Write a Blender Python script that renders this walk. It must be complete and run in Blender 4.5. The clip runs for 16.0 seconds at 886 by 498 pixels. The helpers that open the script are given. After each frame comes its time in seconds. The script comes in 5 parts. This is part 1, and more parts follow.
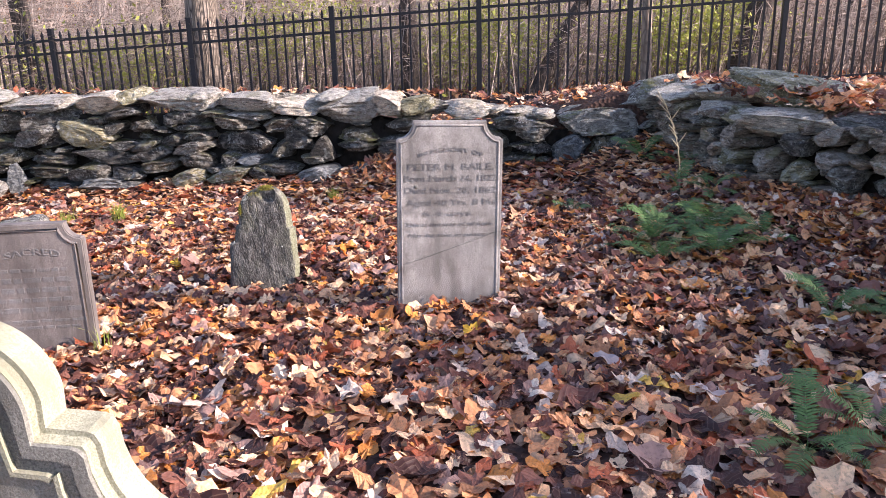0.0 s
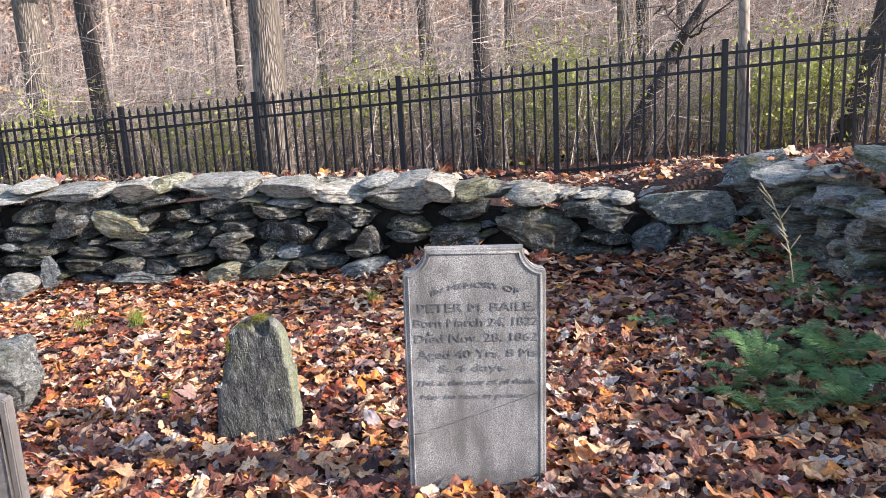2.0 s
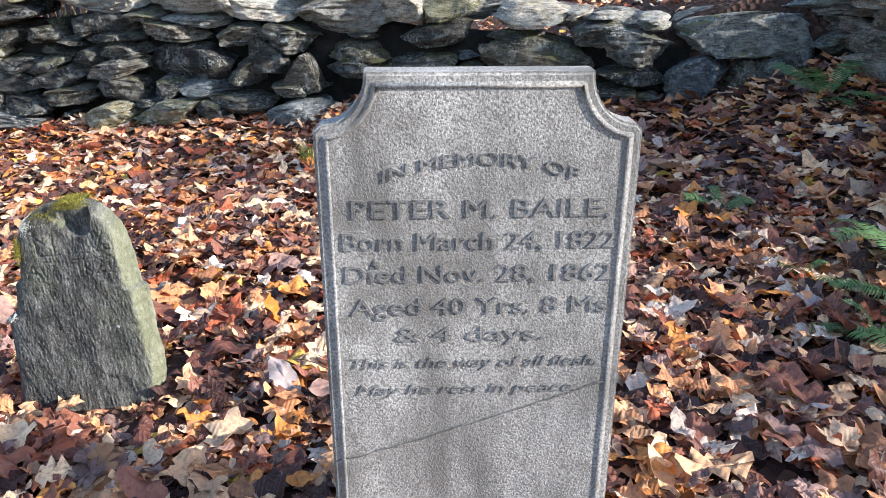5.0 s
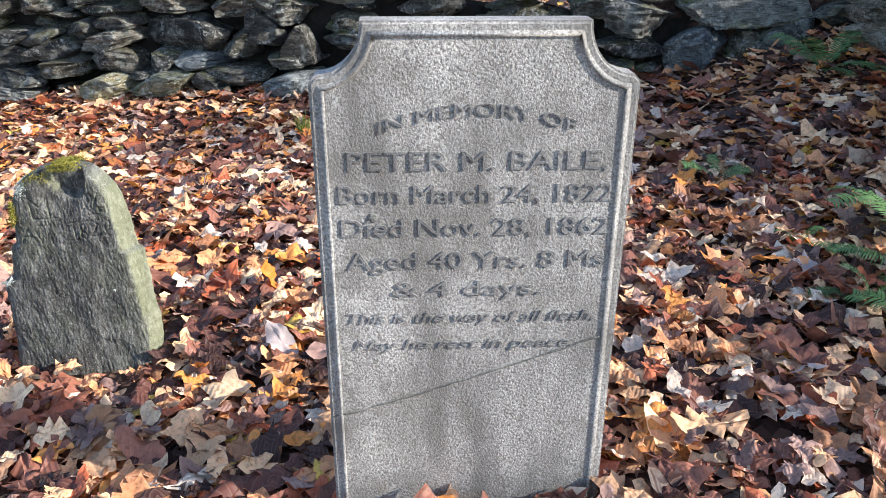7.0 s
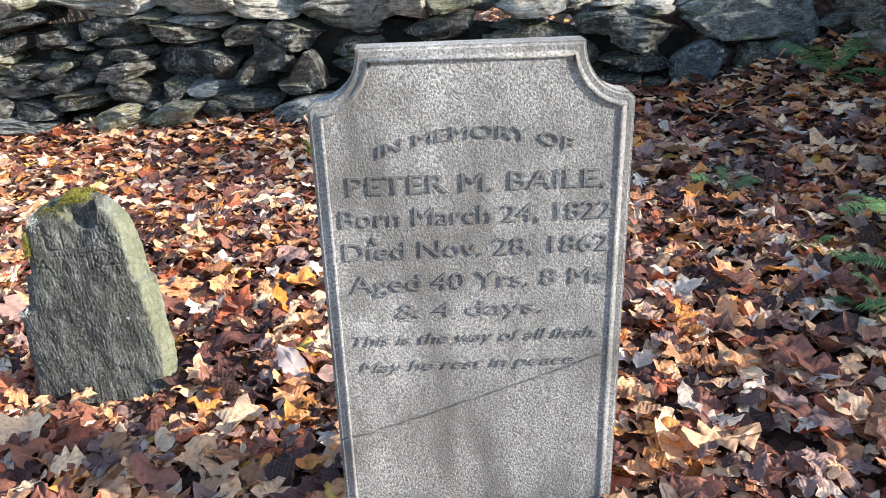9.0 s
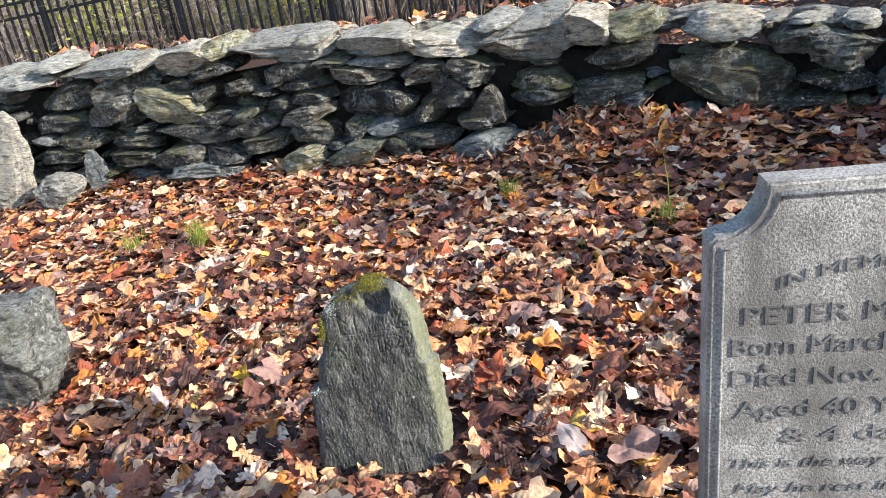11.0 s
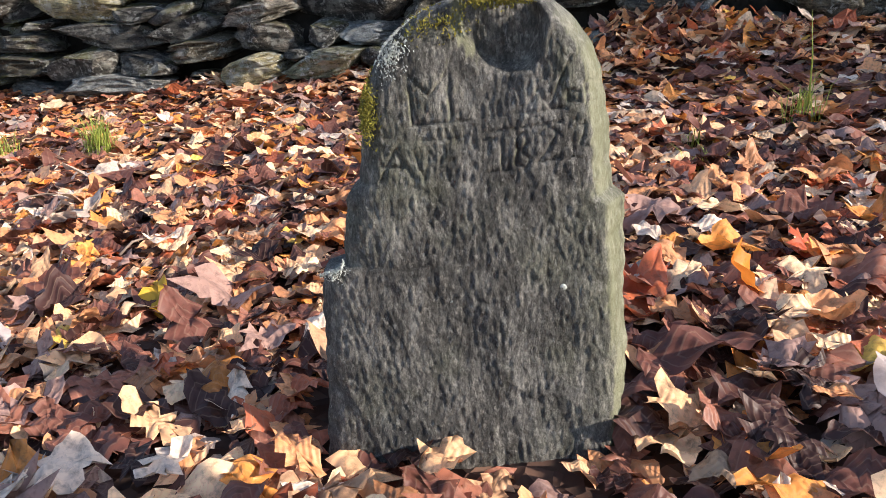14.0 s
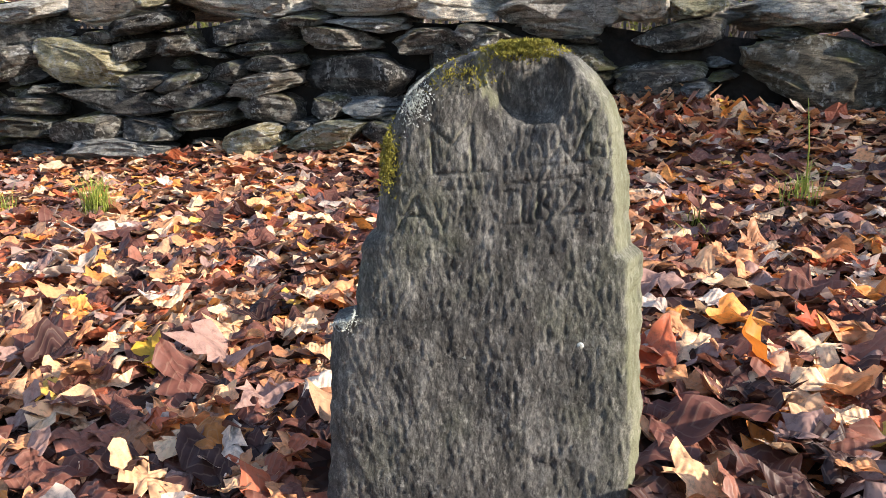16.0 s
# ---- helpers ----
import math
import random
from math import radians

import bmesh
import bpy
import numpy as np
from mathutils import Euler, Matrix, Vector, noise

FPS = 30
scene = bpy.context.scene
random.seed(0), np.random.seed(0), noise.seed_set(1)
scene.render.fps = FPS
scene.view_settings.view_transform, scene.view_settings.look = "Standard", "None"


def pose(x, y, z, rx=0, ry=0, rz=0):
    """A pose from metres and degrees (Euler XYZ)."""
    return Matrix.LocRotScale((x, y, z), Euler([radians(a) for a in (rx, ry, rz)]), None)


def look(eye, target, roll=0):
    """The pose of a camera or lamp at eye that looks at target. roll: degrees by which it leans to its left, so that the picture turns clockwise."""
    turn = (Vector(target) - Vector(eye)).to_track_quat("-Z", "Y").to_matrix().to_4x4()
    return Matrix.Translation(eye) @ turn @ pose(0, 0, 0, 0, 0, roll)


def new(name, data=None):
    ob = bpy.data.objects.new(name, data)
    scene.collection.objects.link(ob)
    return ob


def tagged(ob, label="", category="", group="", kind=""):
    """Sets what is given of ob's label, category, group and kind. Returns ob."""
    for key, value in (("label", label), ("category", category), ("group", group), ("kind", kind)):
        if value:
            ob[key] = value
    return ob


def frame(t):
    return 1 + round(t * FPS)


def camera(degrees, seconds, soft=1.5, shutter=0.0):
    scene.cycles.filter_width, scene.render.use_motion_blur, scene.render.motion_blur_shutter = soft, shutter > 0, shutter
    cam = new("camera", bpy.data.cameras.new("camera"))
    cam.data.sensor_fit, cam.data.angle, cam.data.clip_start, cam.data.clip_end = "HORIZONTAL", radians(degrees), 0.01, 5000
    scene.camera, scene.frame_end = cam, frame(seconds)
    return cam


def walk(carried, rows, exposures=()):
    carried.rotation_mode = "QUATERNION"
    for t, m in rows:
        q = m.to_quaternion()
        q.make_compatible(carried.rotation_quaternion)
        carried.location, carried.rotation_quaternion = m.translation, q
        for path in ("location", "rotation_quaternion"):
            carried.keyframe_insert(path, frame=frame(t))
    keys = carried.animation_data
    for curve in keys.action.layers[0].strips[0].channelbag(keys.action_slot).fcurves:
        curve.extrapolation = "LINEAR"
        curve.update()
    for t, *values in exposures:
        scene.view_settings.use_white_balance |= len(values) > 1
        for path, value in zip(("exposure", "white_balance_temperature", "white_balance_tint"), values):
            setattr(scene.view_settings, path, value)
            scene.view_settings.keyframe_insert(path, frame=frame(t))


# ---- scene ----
cam = camera(60.0, 16.0, soft=0.7)
PATH = [
    (0, (-0.232, 0.124, 1.661), (-0.142, 2.04, 1.098), -1.1),
    (0.5, (-0.125, 0.297, 1.711), (-0.055, 2.235, 1.225), -1.6),
    (1, (-0.058, 0.694, 1.783), (-0.047, 2.646, 1.346), -2.2),
    (1.5, (-0.01, 0.941, 1.815), (-0.085, 2.897, 1.402), -2.5),
    (2, (0.145, 1.354, 1.815), (0.0, 3.304, 1.397), -2.9),
    (2.5, (0.182, 1.66, 1.831), (0.009, 3.601, 1.384), -3.1),
    (3, (0.085, 2.066, 1.806), (-0.062, 3.999, 1.313), -3.2),
    (3.5, (-0.018, 2.377, 1.789), (-0.13, 4.293, 1.226), -2.9),
    (4, (-0.009, 2.799, 1.685), (-0.095, 4.69, 1.042), -2.4),
    (4.5, (0.006, 3.108, 1.515), (-0.059, 4.969, 0.784), -1.8),
    (5, (0.002, 3.193, 1.384), (-0.052, 5.025, 0.583), -1.3),
    (5.2, (-0.002, 3.196, 1.356), (-0.052, 5.021, 0.537), -1.1),
    (7.3, (0.006, 3.168, 1.326), (-0.042, 4.979, 0.478), -1.3),
    (7.5, (0.014, 3.162, 1.322), (-0.039, 4.977, 0.485), -1.5),
    (8, (0.022, 3.149, 1.323), (-0.028, 4.97, 0.497), -1.8),
    (8.5, (0.023, 3.153, 1.333), (-0.033, 4.978, 0.517), -2.5),
    (9, (0.034, 3.166, 1.342), (-0.057, 4.995, 0.539), -3.4),
    (9.5, (0.006, 3.196, 1.384), (-0.158, 5.029, 0.6), -4.5),
    (10, (-0.106, 3.155, 1.505), (-0.373, 4.987, 0.748), -5.7),
    (10.2, (-0.183, 3.121, 1.55), (-0.487, 4.95, 0.8), -6.2),
    (12.3, (-1.047, 3.682, 1.656), (-1.446, 5.422, 0.755), -10.1),
    (12.5, (-1.129, 3.759, 1.59), (-1.496, 5.5, 0.677), -9.6),
    (13, (-1.185, 4.033, 1.294), (-1.472, 5.796, 0.393), -7.8),
    (13.5, (-1.175, 4.214, 0.88), (-1.389, 6.017, 0.042), -5.5),
    (14, (-1.196, 4.302, 0.665), (-1.363, 6.152, -0.075), -3.5),
    (14.5, (-1.202, 4.363, 0.61), (-1.348, 6.249, -0.038), -2.3),
    (15, (-1.223, 4.346, 0.616), (-1.362, 6.254, 0.033), -1.4),
    (15.5, (-1.239, 4.331, 0.613), (-1.375, 6.249, 0.061), -1.1),
    (16, (-1.239, 4.308, 0.618), (-1.371, 6.229, 0.078), -1.0),
]
walk(cam, [(t, look(eye, target, roll)) for t, eye, target, roll in PATH],
     [(0.0, 1.26, 6500, 29), (1.5, 1.17, 6300, 22), (3.0, 1.12, 5950, 11), (5.0, 1.24, 6000, 12), (9.0, 1.27, 6150, 10), (10.0, 1.36, 6200, 10), (12.3, 0.70, 6250, 12), (13.2, 0.72, 6400, 14), (14.0, 1.04, 6600, 16), (16.0, 1.17, 6700, 16)])

# ---- world and sun ----
SUN_EL, SUN_AZ = 24.5, 105.0            # azimuth clockwise from +y
sun_dir = Vector((math.cos(radians(SUN_EL)) * math.sin(radians(SUN_AZ)), math.cos(radians(SUN_EL)) * math.cos(radians(SUN_AZ)), math.sin(radians(SUN_EL))))
world = bpy.data.worlds.new("world")
scene.world = world
world.use_nodes = True
wn = world.node_tree
sky = wn.nodes.new("ShaderNodeTexSky")
sky.sky_type, sky.sun_disc = "NISHITA", False
sky.sun_elevation, sky.sun_rotation = radians(SUN_EL), radians(SUN_AZ)
wn.links.new(sky.outputs[0], wn.nodes["Background"].inputs[0])
wn.nodes["Background"].inputs[1].default_value = 0.15
sun_data = bpy.data.lights.new("sun", "SUN")
sun_data.energy, sun_data.angle, sun_data.color = 4.1, radians(0.5), (1.0, 0.92, 0.8)
sun = new("sun", sun_data)
sun.matrix_world = look(sun_dir * 40, (0, 0, 0))


# ---- materials ----
def material(name, rough=0.8):
    m = bpy.data.materials.new(name)
    m.use_nodes = True
    b = m.node_tree.nodes["Principled BSDF"]
    b.inputs["Roughness"].default_value = rough
    b.inputs["Specular IOR Level"].default_value = 0.3
    return m, m.node_tree, b


def node(nt, kind, **inputs):
    n = nt.nodes.new(kind)
    for k, v in inputs.items():
        n.inputs[k.replace("_", " ")].default_value = v
    return n


def position(nt, scale=(1, 1, 1)):
    g = nt.nodes.new("ShaderNodeNewGeometry")
    mp = nt.nodes.new("ShaderNodeMapping")
    mp.inputs["Scale"].default_value = scale
    nt.links.new(g.outputs["Position"], mp.inputs["Vector"])
    return mp.outputs[0], g


def ramp(nt, fac, stops, mode="LINEAR"):
    r = nt.nodes.new("ShaderNodeValToRGB")
    r.color_ramp.interpolation = mode
    e = r.color_ramp.elements
    while len(e) < len(stops):
        e.new(0.5)
    for el, (p, c) in zip(e, stops):
        el.position, el.color = p, (*c, 1) if len(c) == 3 else c
    nt.links.new(fac, r.inputs[0])
    return r.outputs[0]


def mix(nt, fac, a, b, mode="MIX"):
    n = nt.nodes.new("ShaderNodeMix")
    n.data_type, n.blend_type = "RGBA", mode
    for sock, v in ((0, fac), (6, a), (7, b)):
        if isinstance(v, (int, float)):
            n.inputs[sock].default_value = v
        elif isinstance(v, tuple):
            n.inputs[sock].default_value = (*v, 1)
        else:
            nt.links.new(v, n.inputs[sock])
    return n.outputs[2]


def noise_of(nt, vec, scale, detail=4, rough=0.6):
    n = node(nt, "ShaderNodeTexNoise", Scale=scale, Detail=detail, Roughness=rough)
    nt.links.new(vec, n.inputs["Vector"])
    return n.outputs[0]


def bump(nt, b, height, strength, distance, before=None):
    n = node(nt, "ShaderNodeBump", Strength=strength, Distance=distance)
    nt.links.new(height, n.inputs["Height"])
    if before is not None:
        nt.links.new(before, n.inputs["Normal"])
    if b is not None:
        nt.links.new(n.outputs[0], b.inputs["Normal"])
    return n.outputs[0]


def facing_up(nt, geo, low, high):
    s = nt.nodes.new("ShaderNodeSeparateXYZ")
    nt.links.new(geo.outputs["Normal"], s.inputs[0])
    r = node(nt, "ShaderNodeMapRange", From_Min=low, From_Max=high)
    nt.links.new(s.outputs[2], r.inputs[0])
    return r.outputs[0]


def times(nt, a, b):
    n = nt.nodes.new("ShaderNodeMath")
    n.operation = "MULTIPLY"
    nt.links.new(a, n.inputs[0])
    if isinstance(b, (int, float)):
        n.inputs[1].default_value = b
    else:
        nt.links.new(b, n.inputs[1])
    return n.outputs[0]


def fieldstone(name, dark, mid, pale, lichen=0.5, moss=0.5, relief=1.0):
    """Layered grey schist with pale lichen and moss on the upward faces."""
    m, nt, b = material(name, 0.85)
    vec, geo = position(nt)
    lay, _ = position(nt, (3.2, 3.2, 8.5))
    info = nt.nodes.new("ShaderNodeObjectInfo")
    n1 = noise_of(nt, lay, 3.6, 7, 0.72)
    n2 = noise_of(nt, vec, 9.0, 5, 0.7)
    base = ramp(nt, n1, [(0.3, dark), (0.5, mid), (0.72, pale)])
    tone = ramp(nt, info.outputs["Random"], [(0.0, (0.6, 0.6, 0.6)), (0.35, (1.0, 0.98, 0.94)), (0.6, (0.92, 0.94, 0.94)), (0.8, (1.12, 1.04, 0.93)), (1.0, (1.28, 1.22, 1.12))])
    base = mix(nt, 1.0, base, tone, "MULTIPLY")
    beds, _ = position(nt, (5, 5, 34))
    n3 = noise_of(nt, beds, 2.6, 8, 0.72)
    base = mix(nt, 1.0, base, ramp(nt, n3, [(0.36, (0.28, 0.27, 0.27)), (0.47, (0.9, 0.9, 0.9)), (0.62, (1.25, 1.24, 1.2))]), "MULTIPLY")
    grit = noise_of(nt, vec, 120, 5, 0.8)
    base = mix(nt, 1.0, base, ramp(nt, grit, [(0.36, (0.5, 0.5, 0.5)), (0.5, (1, 1, 1)), (0.64, (1.4, 1.4, 1.38))]), "MULTIPLY")
    spots = ramp(nt, noise_of(nt, vec, 34.0, 6, 0.7), [(0.54, (0, 0, 0)), (0.58, (1, 1, 1))])
    patch = ramp(nt, noise_of(nt, vec, 6.0, 3, 0.6), [(0.46, (0, 0, 0)), (0.56, (1, 1, 1))])
    base = mix(nt, times(nt, times(nt, spots, patch), lichen), base, (0.62, 0.63, 0.58))
    base = mix(nt, times(nt, ramp(nt, n2, [(0.54, (0, 0, 0)), (0.6, (1, 1, 1))]), lichen * 0.55), base, (0.46, 0.48, 0.44))
    up = facing_up(nt, geo, 0.45, 0.9)
    mo = ramp(nt, noise_of(nt, vec, 4.0, 5, 0.7), [(0.5, (0, 0, 0)), (0.6, (1, 1, 1))])
    base = mix(nt, times(nt, times(nt, up, mo), moss), base, (0.16, 0.16, 0.045))
    nt.links.new(base, b.inputs["Base Color"])
    first = bump(nt, None, n1, 1.0, 0.045 * relief)
    second = bump(nt, None, n3, 1.0, 0.02 * relief, first)
    bump(nt, b, noise_of(nt, vec, 60, 8, 0.8), 1.0, 0.014 * relief, second)
    return m


# Schist in three tones: shaded faces, half tone, sunlit caps; the light is painted.
SHADED_STONE = fieldstone("schist", (0.014, 0.0145, 0.0145), (0.066, 0.066, 0.063), (0.27, 0.262, 0.24), 0.55)
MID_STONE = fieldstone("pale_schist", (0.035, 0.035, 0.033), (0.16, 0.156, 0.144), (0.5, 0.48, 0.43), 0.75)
SUNLIT_STONE = fieldstone("sunlit_schist", (0.1, 0.095, 0.085), (0.52, 0.495, 0.44), (0.85, 0.82, 0.74), 0.95, 0.35, 0.95)
BLUE_STONE = fieldstone("blue_schist", (0.05, 0.057, 0.064), (0.155, 0.175, 0.19), (0.38, 0.41, 0.43), 0.4, 0.1, 0.7)
LICHEN_STONE = fieldstone("lichen_schist", (0.07, 0.07, 0.05), (0.29, 0.28, 0.18), (0.56, 0.53, 0.4), 0.95, 0.35, 0.9)
TAN_STONE = fieldstone("tan_rubble", (0.07, 0.06, 0.05), (0.34, 0.29, 0.245), (0.58, 0.51, 0.45), 0.7, 0.6)
BOULDER_CAP = fieldstone("spotted_schist", (0.06, 0.06, 0.056), (0.29, 0.29, 0.27), (0.6, 0.61, 0.57), 1.0, 0.9)
BOULDER = fieldstone("grey_boulder", (0.05, 0.05, 0.046), (0.27, 0.265, 0.245), (0.74, 0.725, 0.67), 1.0, 0.45, 1.5)
DARK_STONE = fieldstone("mossy_dark_schist", (0.034, 0.032, 0.026), (0.1, 0.096, 0.078), (0.21, 0.2, 0.165), 0.6, 0.7)

# Near-black, so the gaps between wall stones look deep in shade.
m, nt, b = material("gap_shade_core", 0.95)
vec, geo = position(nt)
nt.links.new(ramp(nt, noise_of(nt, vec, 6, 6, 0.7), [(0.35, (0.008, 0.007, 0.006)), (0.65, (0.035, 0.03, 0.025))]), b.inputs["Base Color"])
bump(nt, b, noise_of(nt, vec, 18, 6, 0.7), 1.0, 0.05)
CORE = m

m, nt, b = material("soil_with_leaf_crumbs", 0.95)
vec, geo = position(nt)
crumbs = node(nt, "ShaderNodeTexVoronoi", Scale=26.0)
nt.links.new(vec, crumbs.inputs["Vector"])
sep = nt.nodes.new("ShaderNodeSeparateColor")
nt.links.new(crumbs.outputs["Color"], sep.inputs[0])
col = ramp(nt, sep.outputs[0], [(0.0, (0.02, 0.011, 0.008)), (0.4, (0.05, 0.025, 0.017)), (0.75, (0.1, 0.05, 0.032)), (1.0, (0.18, 0.1, 0.065))])
col = mix(nt, noise_of(nt, vec, 1.3, 5, 0.6), col, (0.07, 0.04, 0.03))
nt.links.new(col, b.inputs["Base Color"])
bump(nt, b, crumbs.outputs["Distance"], 1.0, 0.03)
SOIL = m

LEAF_STOPS = [(0.0, (0.055, 0.024, 0.02)), (0.11, (0.14, 0.054, 0.04)), (0.24, (0.28, 0.115, 0.078)), (0.37, (0.44, 0.12, 0.055)), (0.44, (0.66, 0.31, 0.145)),
              (0.6, (0.8, 0.48, 0.27)), (0.71, (0.34, 0.215, 0.185)), (0.78, (0.86, 0.6, 0.38)), (0.87, (0.72, 0.29, 0.07)), (0.93, (0.78, 0.64, 0.52)), (0.99, (0.74, 0.48, 0.1))]


def leaf_material(name, by_object):
    m, nt, b = material(name, 0.55)
    nt.nodes.remove(b)
    geo = nt.nodes.new("ShaderNodeNewGeometry")
    rnd = nt.nodes.new("ShaderNodeObjectInfo").outputs["Random"] if by_object else geo.outputs["Random Per Island"]
    col = ramp(nt, rnd, LEAF_STOPS, "CONSTANT")
    shift = nt.nodes.new("ShaderNodeMath")
    shift.operation = "MULTIPLY"
    shift.inputs[1].default_value = 37.7
    nt.links.new(rnd, shift.inputs[0])
    frac = nt.nodes.new("ShaderNodeMath")
    frac.operation = "FRACT"
    nt.links.new(shift.outputs[0], frac.inputs[0])
    col = mix(nt, 1.0, col, ramp(nt, frac.outputs[0], [(0, (0.55, 0.52, 0.53)), (0.35, (1.05, 1.03, 1.0)), (1, (1.38, 1.34, 1.25))]), "MULTIPLY")
    vec, _ = position(nt)
    col = mix(nt, ramp(nt, noise_of(nt, vec, 60, 4, 0.7), [(0.48, (0, 0, 0)), (0.7, (0.55, 0.55, 0.55))]), col, (0.07, 0.035, 0.025))
    uv = nt.nodes.new("ShaderNodeUVMap")
    wave = node(nt, "ShaderNodeTexWave", Scale=4.6, Distortion=2.2)
    wave.wave_type, wave.bands_direction = "BANDS", "DIAGONAL"
    mirror = nt.nodes.new("ShaderNodeVectorMath")
    mirror.operation = "ABSOLUTE"
    nt.links.new(uv.outputs[0], mirror.inputs[0])
    nt.links.new(mirror.outputs[0], wave.inputs["Vector"])
    vein = ramp(nt, wave.outputs["Fac"], [(0.9, (0, 0, 0)), (0.99, (0.16, 0.16, 0.16))])
    col = mix(nt, vein, col, (0.5, 0.35, 0.24))
    bn = bump(nt, None, wave.outputs["Fac"], 0.35, 0.004)
    pb = node(nt, "ShaderNodeBsdfPrincipled", Roughness=0.5)
    pb.inputs["Specular IOR Level"].default_value = 0.35
    tr = nt.nodes.new("ShaderNodeBsdfTranslucent")
    ms = nt.nodes.new("ShaderNodeMixShader")
    ms.inputs[0].default_value = 0.22
    nt.links.new(col, pb.inputs["Base Color"])
    nt.links.new(bn, pb.inputs["Normal"])
    nt.links.new(col, tr.inputs[0])
    nt.links.new(pb.outputs[0], ms.inputs[1])
    nt.links.new(tr.outputs[0], ms.inputs[2])
    nt.links.new(ms.outputs[0], nt.nodes["Material Output"].inputs[0])
    return m


LEAF, LEAF_SINGLE = leaf_material("dry_leaves", False), leaf_material("dry_leaf", True)


def plain(name, color, rough=0.7, scale=20.0, spread=0.35, relief=0.004, metal=0.0):
    m, nt, b = material(name, rough)
    vec, _ = position(nt)
    n = noise_of(nt, vec, scale, 5, 0.65)
    lo = tuple(c * (1 - spread) for c in color)
    hi = tuple(min(1, c * (1 + spread)) for c in color)
    nt.links.new(ramp(nt, n, [(0.3, lo), (0.7, hi)]), b.inputs["Base Color"])
    bump(nt, b, n, 0.6, relief)
    b.inputs["Metallic"].default_value = metal
    return m


def translucent(name, color, spread=0.3):
    m = plain(name, color, 0.55, 30, spread)
    nt = m.node_tree
    b = nt.nodes["Principled BSDF"]
    tr = nt.nodes.new("ShaderNodeBsdfTranslucent")
    tr.inputs[0].default_value = (*color, 1)
    ms = nt.nodes.new("ShaderNodeMixShader")
    ms.inputs[0].default_value = 0.3
    nt.links.new(b.outputs[0], ms.inputs[1])
    nt.links.new(tr.outputs[0], ms.inputs[2])
    nt.links.new(ms.outputs[0], nt.nodes["Material Output"].inputs[0])
    return m


def marble(name, color, grime, grain=0.0022):
    """Weathered sugary marble: grey grain, run-down streaks, dark grime patches."""
    m, nt, b = material(name, 0.75)
    vec, geo = position(nt)
    streak, _ = position(nt, (5, 5, 1.3))
    big = noise_of(nt, streak, 1.6, 4, 0.6)
    fine = noise_of(nt, vec, 190, 3, 0.65)
    col = ramp(nt, big, [(0.32, tuple(c * 0.5 for c in color)), (0.5, color), (0.66, tuple(min(1, c * 1.35) for c in color))])
    col = mix(nt, ramp(nt, fine, [(0.38, (0.85, 0.85, 0.85)), (0.6, (0, 0, 0))]), col, grime)
    col = mix(nt, ramp(nt, noise_of(nt, vec, 6, 5, 0.65), [(0.46, (0, 0, 0)), (0.68, (0.7, 0.7, 0.7))]), col, grime)
    nt.links.new(col, b.inputs["Base Color"])
    first = bump(nt, None, fine, 1.0, grain)
    bump(nt, b, noise_of(nt, vec, 30, 4, 0.6), 0.3, 0.003, first)
    return m


MARBLE = marble("weathered_marble", (0.4, 0.385, 0.36), (0.145, 0.135, 0.12), 0.003)
# Weathered marble, darkened to stand in for shadow in the carved letters.
LETTER = marble("shaded_letter", (0.25, 0.245, 0.235), (0.13, 0.125, 0.12))
MARBLE_BROWN = marble("brownish_marble", (0.26, 0.235, 0.215), (0.12, 0.105, 0.095))
LIMESTONE = marble("pale_limestone", (0.45, 0.44, 0.32), (0.27, 0.27, 0.18))
# Limestone greyed for the stone's shaded front; the shade is in the colour.
LIME_SHADED = marble("shaded_limestone", (0.26, 0.26, 0.225), (0.15, 0.15, 0.125))
LIME_DARK = marble("dark_recess", (0.2, 0.2, 0.18), (0.08, 0.08, 0.075))

m, nt, b = material("split_slate", 0.85)
vec, geo = position(nt)
grain, _ = position(nt, (15, 10, 6))
flake, _ = position(nt, (1, 1, 0.5))
n1 = noise_of(nt, grain, 2.0, 7, 0.7)
n2 = noise_of(nt, vec, 7, 4, 0.6)
col = ramp(nt, n1, [(0.3, (0.026, 0.026, 0.025)), (0.5, (0.085, 0.084, 0.077)), (0.72, (0.27, 0.265, 0.24))])
col = mix(nt, ramp(nt, n2, [(0.5, (0, 0, 0)), (0.68, (0.4, 0.4, 0.4))]), col, (0.15, 0.16, 0.11))
col = mix(nt, 1.0, col, ramp(nt, noise_of(nt, flake, 260, 5, 0.8), [(0.38, (0.6, 0.6, 0.6)), (0.5, (1, 1, 1)), (0.62, (1.5, 1.49, 1.45))]), "MULTIPLY")
col = mix(nt, ramp(nt, noise_of(nt, flake, 110, 5, 0.75), [(0.54, (0, 0, 0)), (0.7, (0.8, 0.8, 0.8))]), col, (0.34, 0.335, 0.3))
sx = nt.nodes.new("ShaderNodeSeparateXYZ")
nt.links.new(geo.outputs["Normal"], sx.inputs[0])
side = node(nt, "ShaderNodeMapRange", From_Min=0.5, From_Max=0.9)
nt.links.new(sx.outputs[0], side.inputs[0])
col = mix(nt, times(nt, side.outputs[0], 0.4), col, (0.34, 0.36, 0.2))
nt.links.new(col, b.inputs["Base Color"])
first = bump(nt, None, n1, 0.8, 0.01)
bump(nt, b, noise_of(nt, vec, 170, 6, 0.75), 1.0, 0.005, first)
SLATE = m

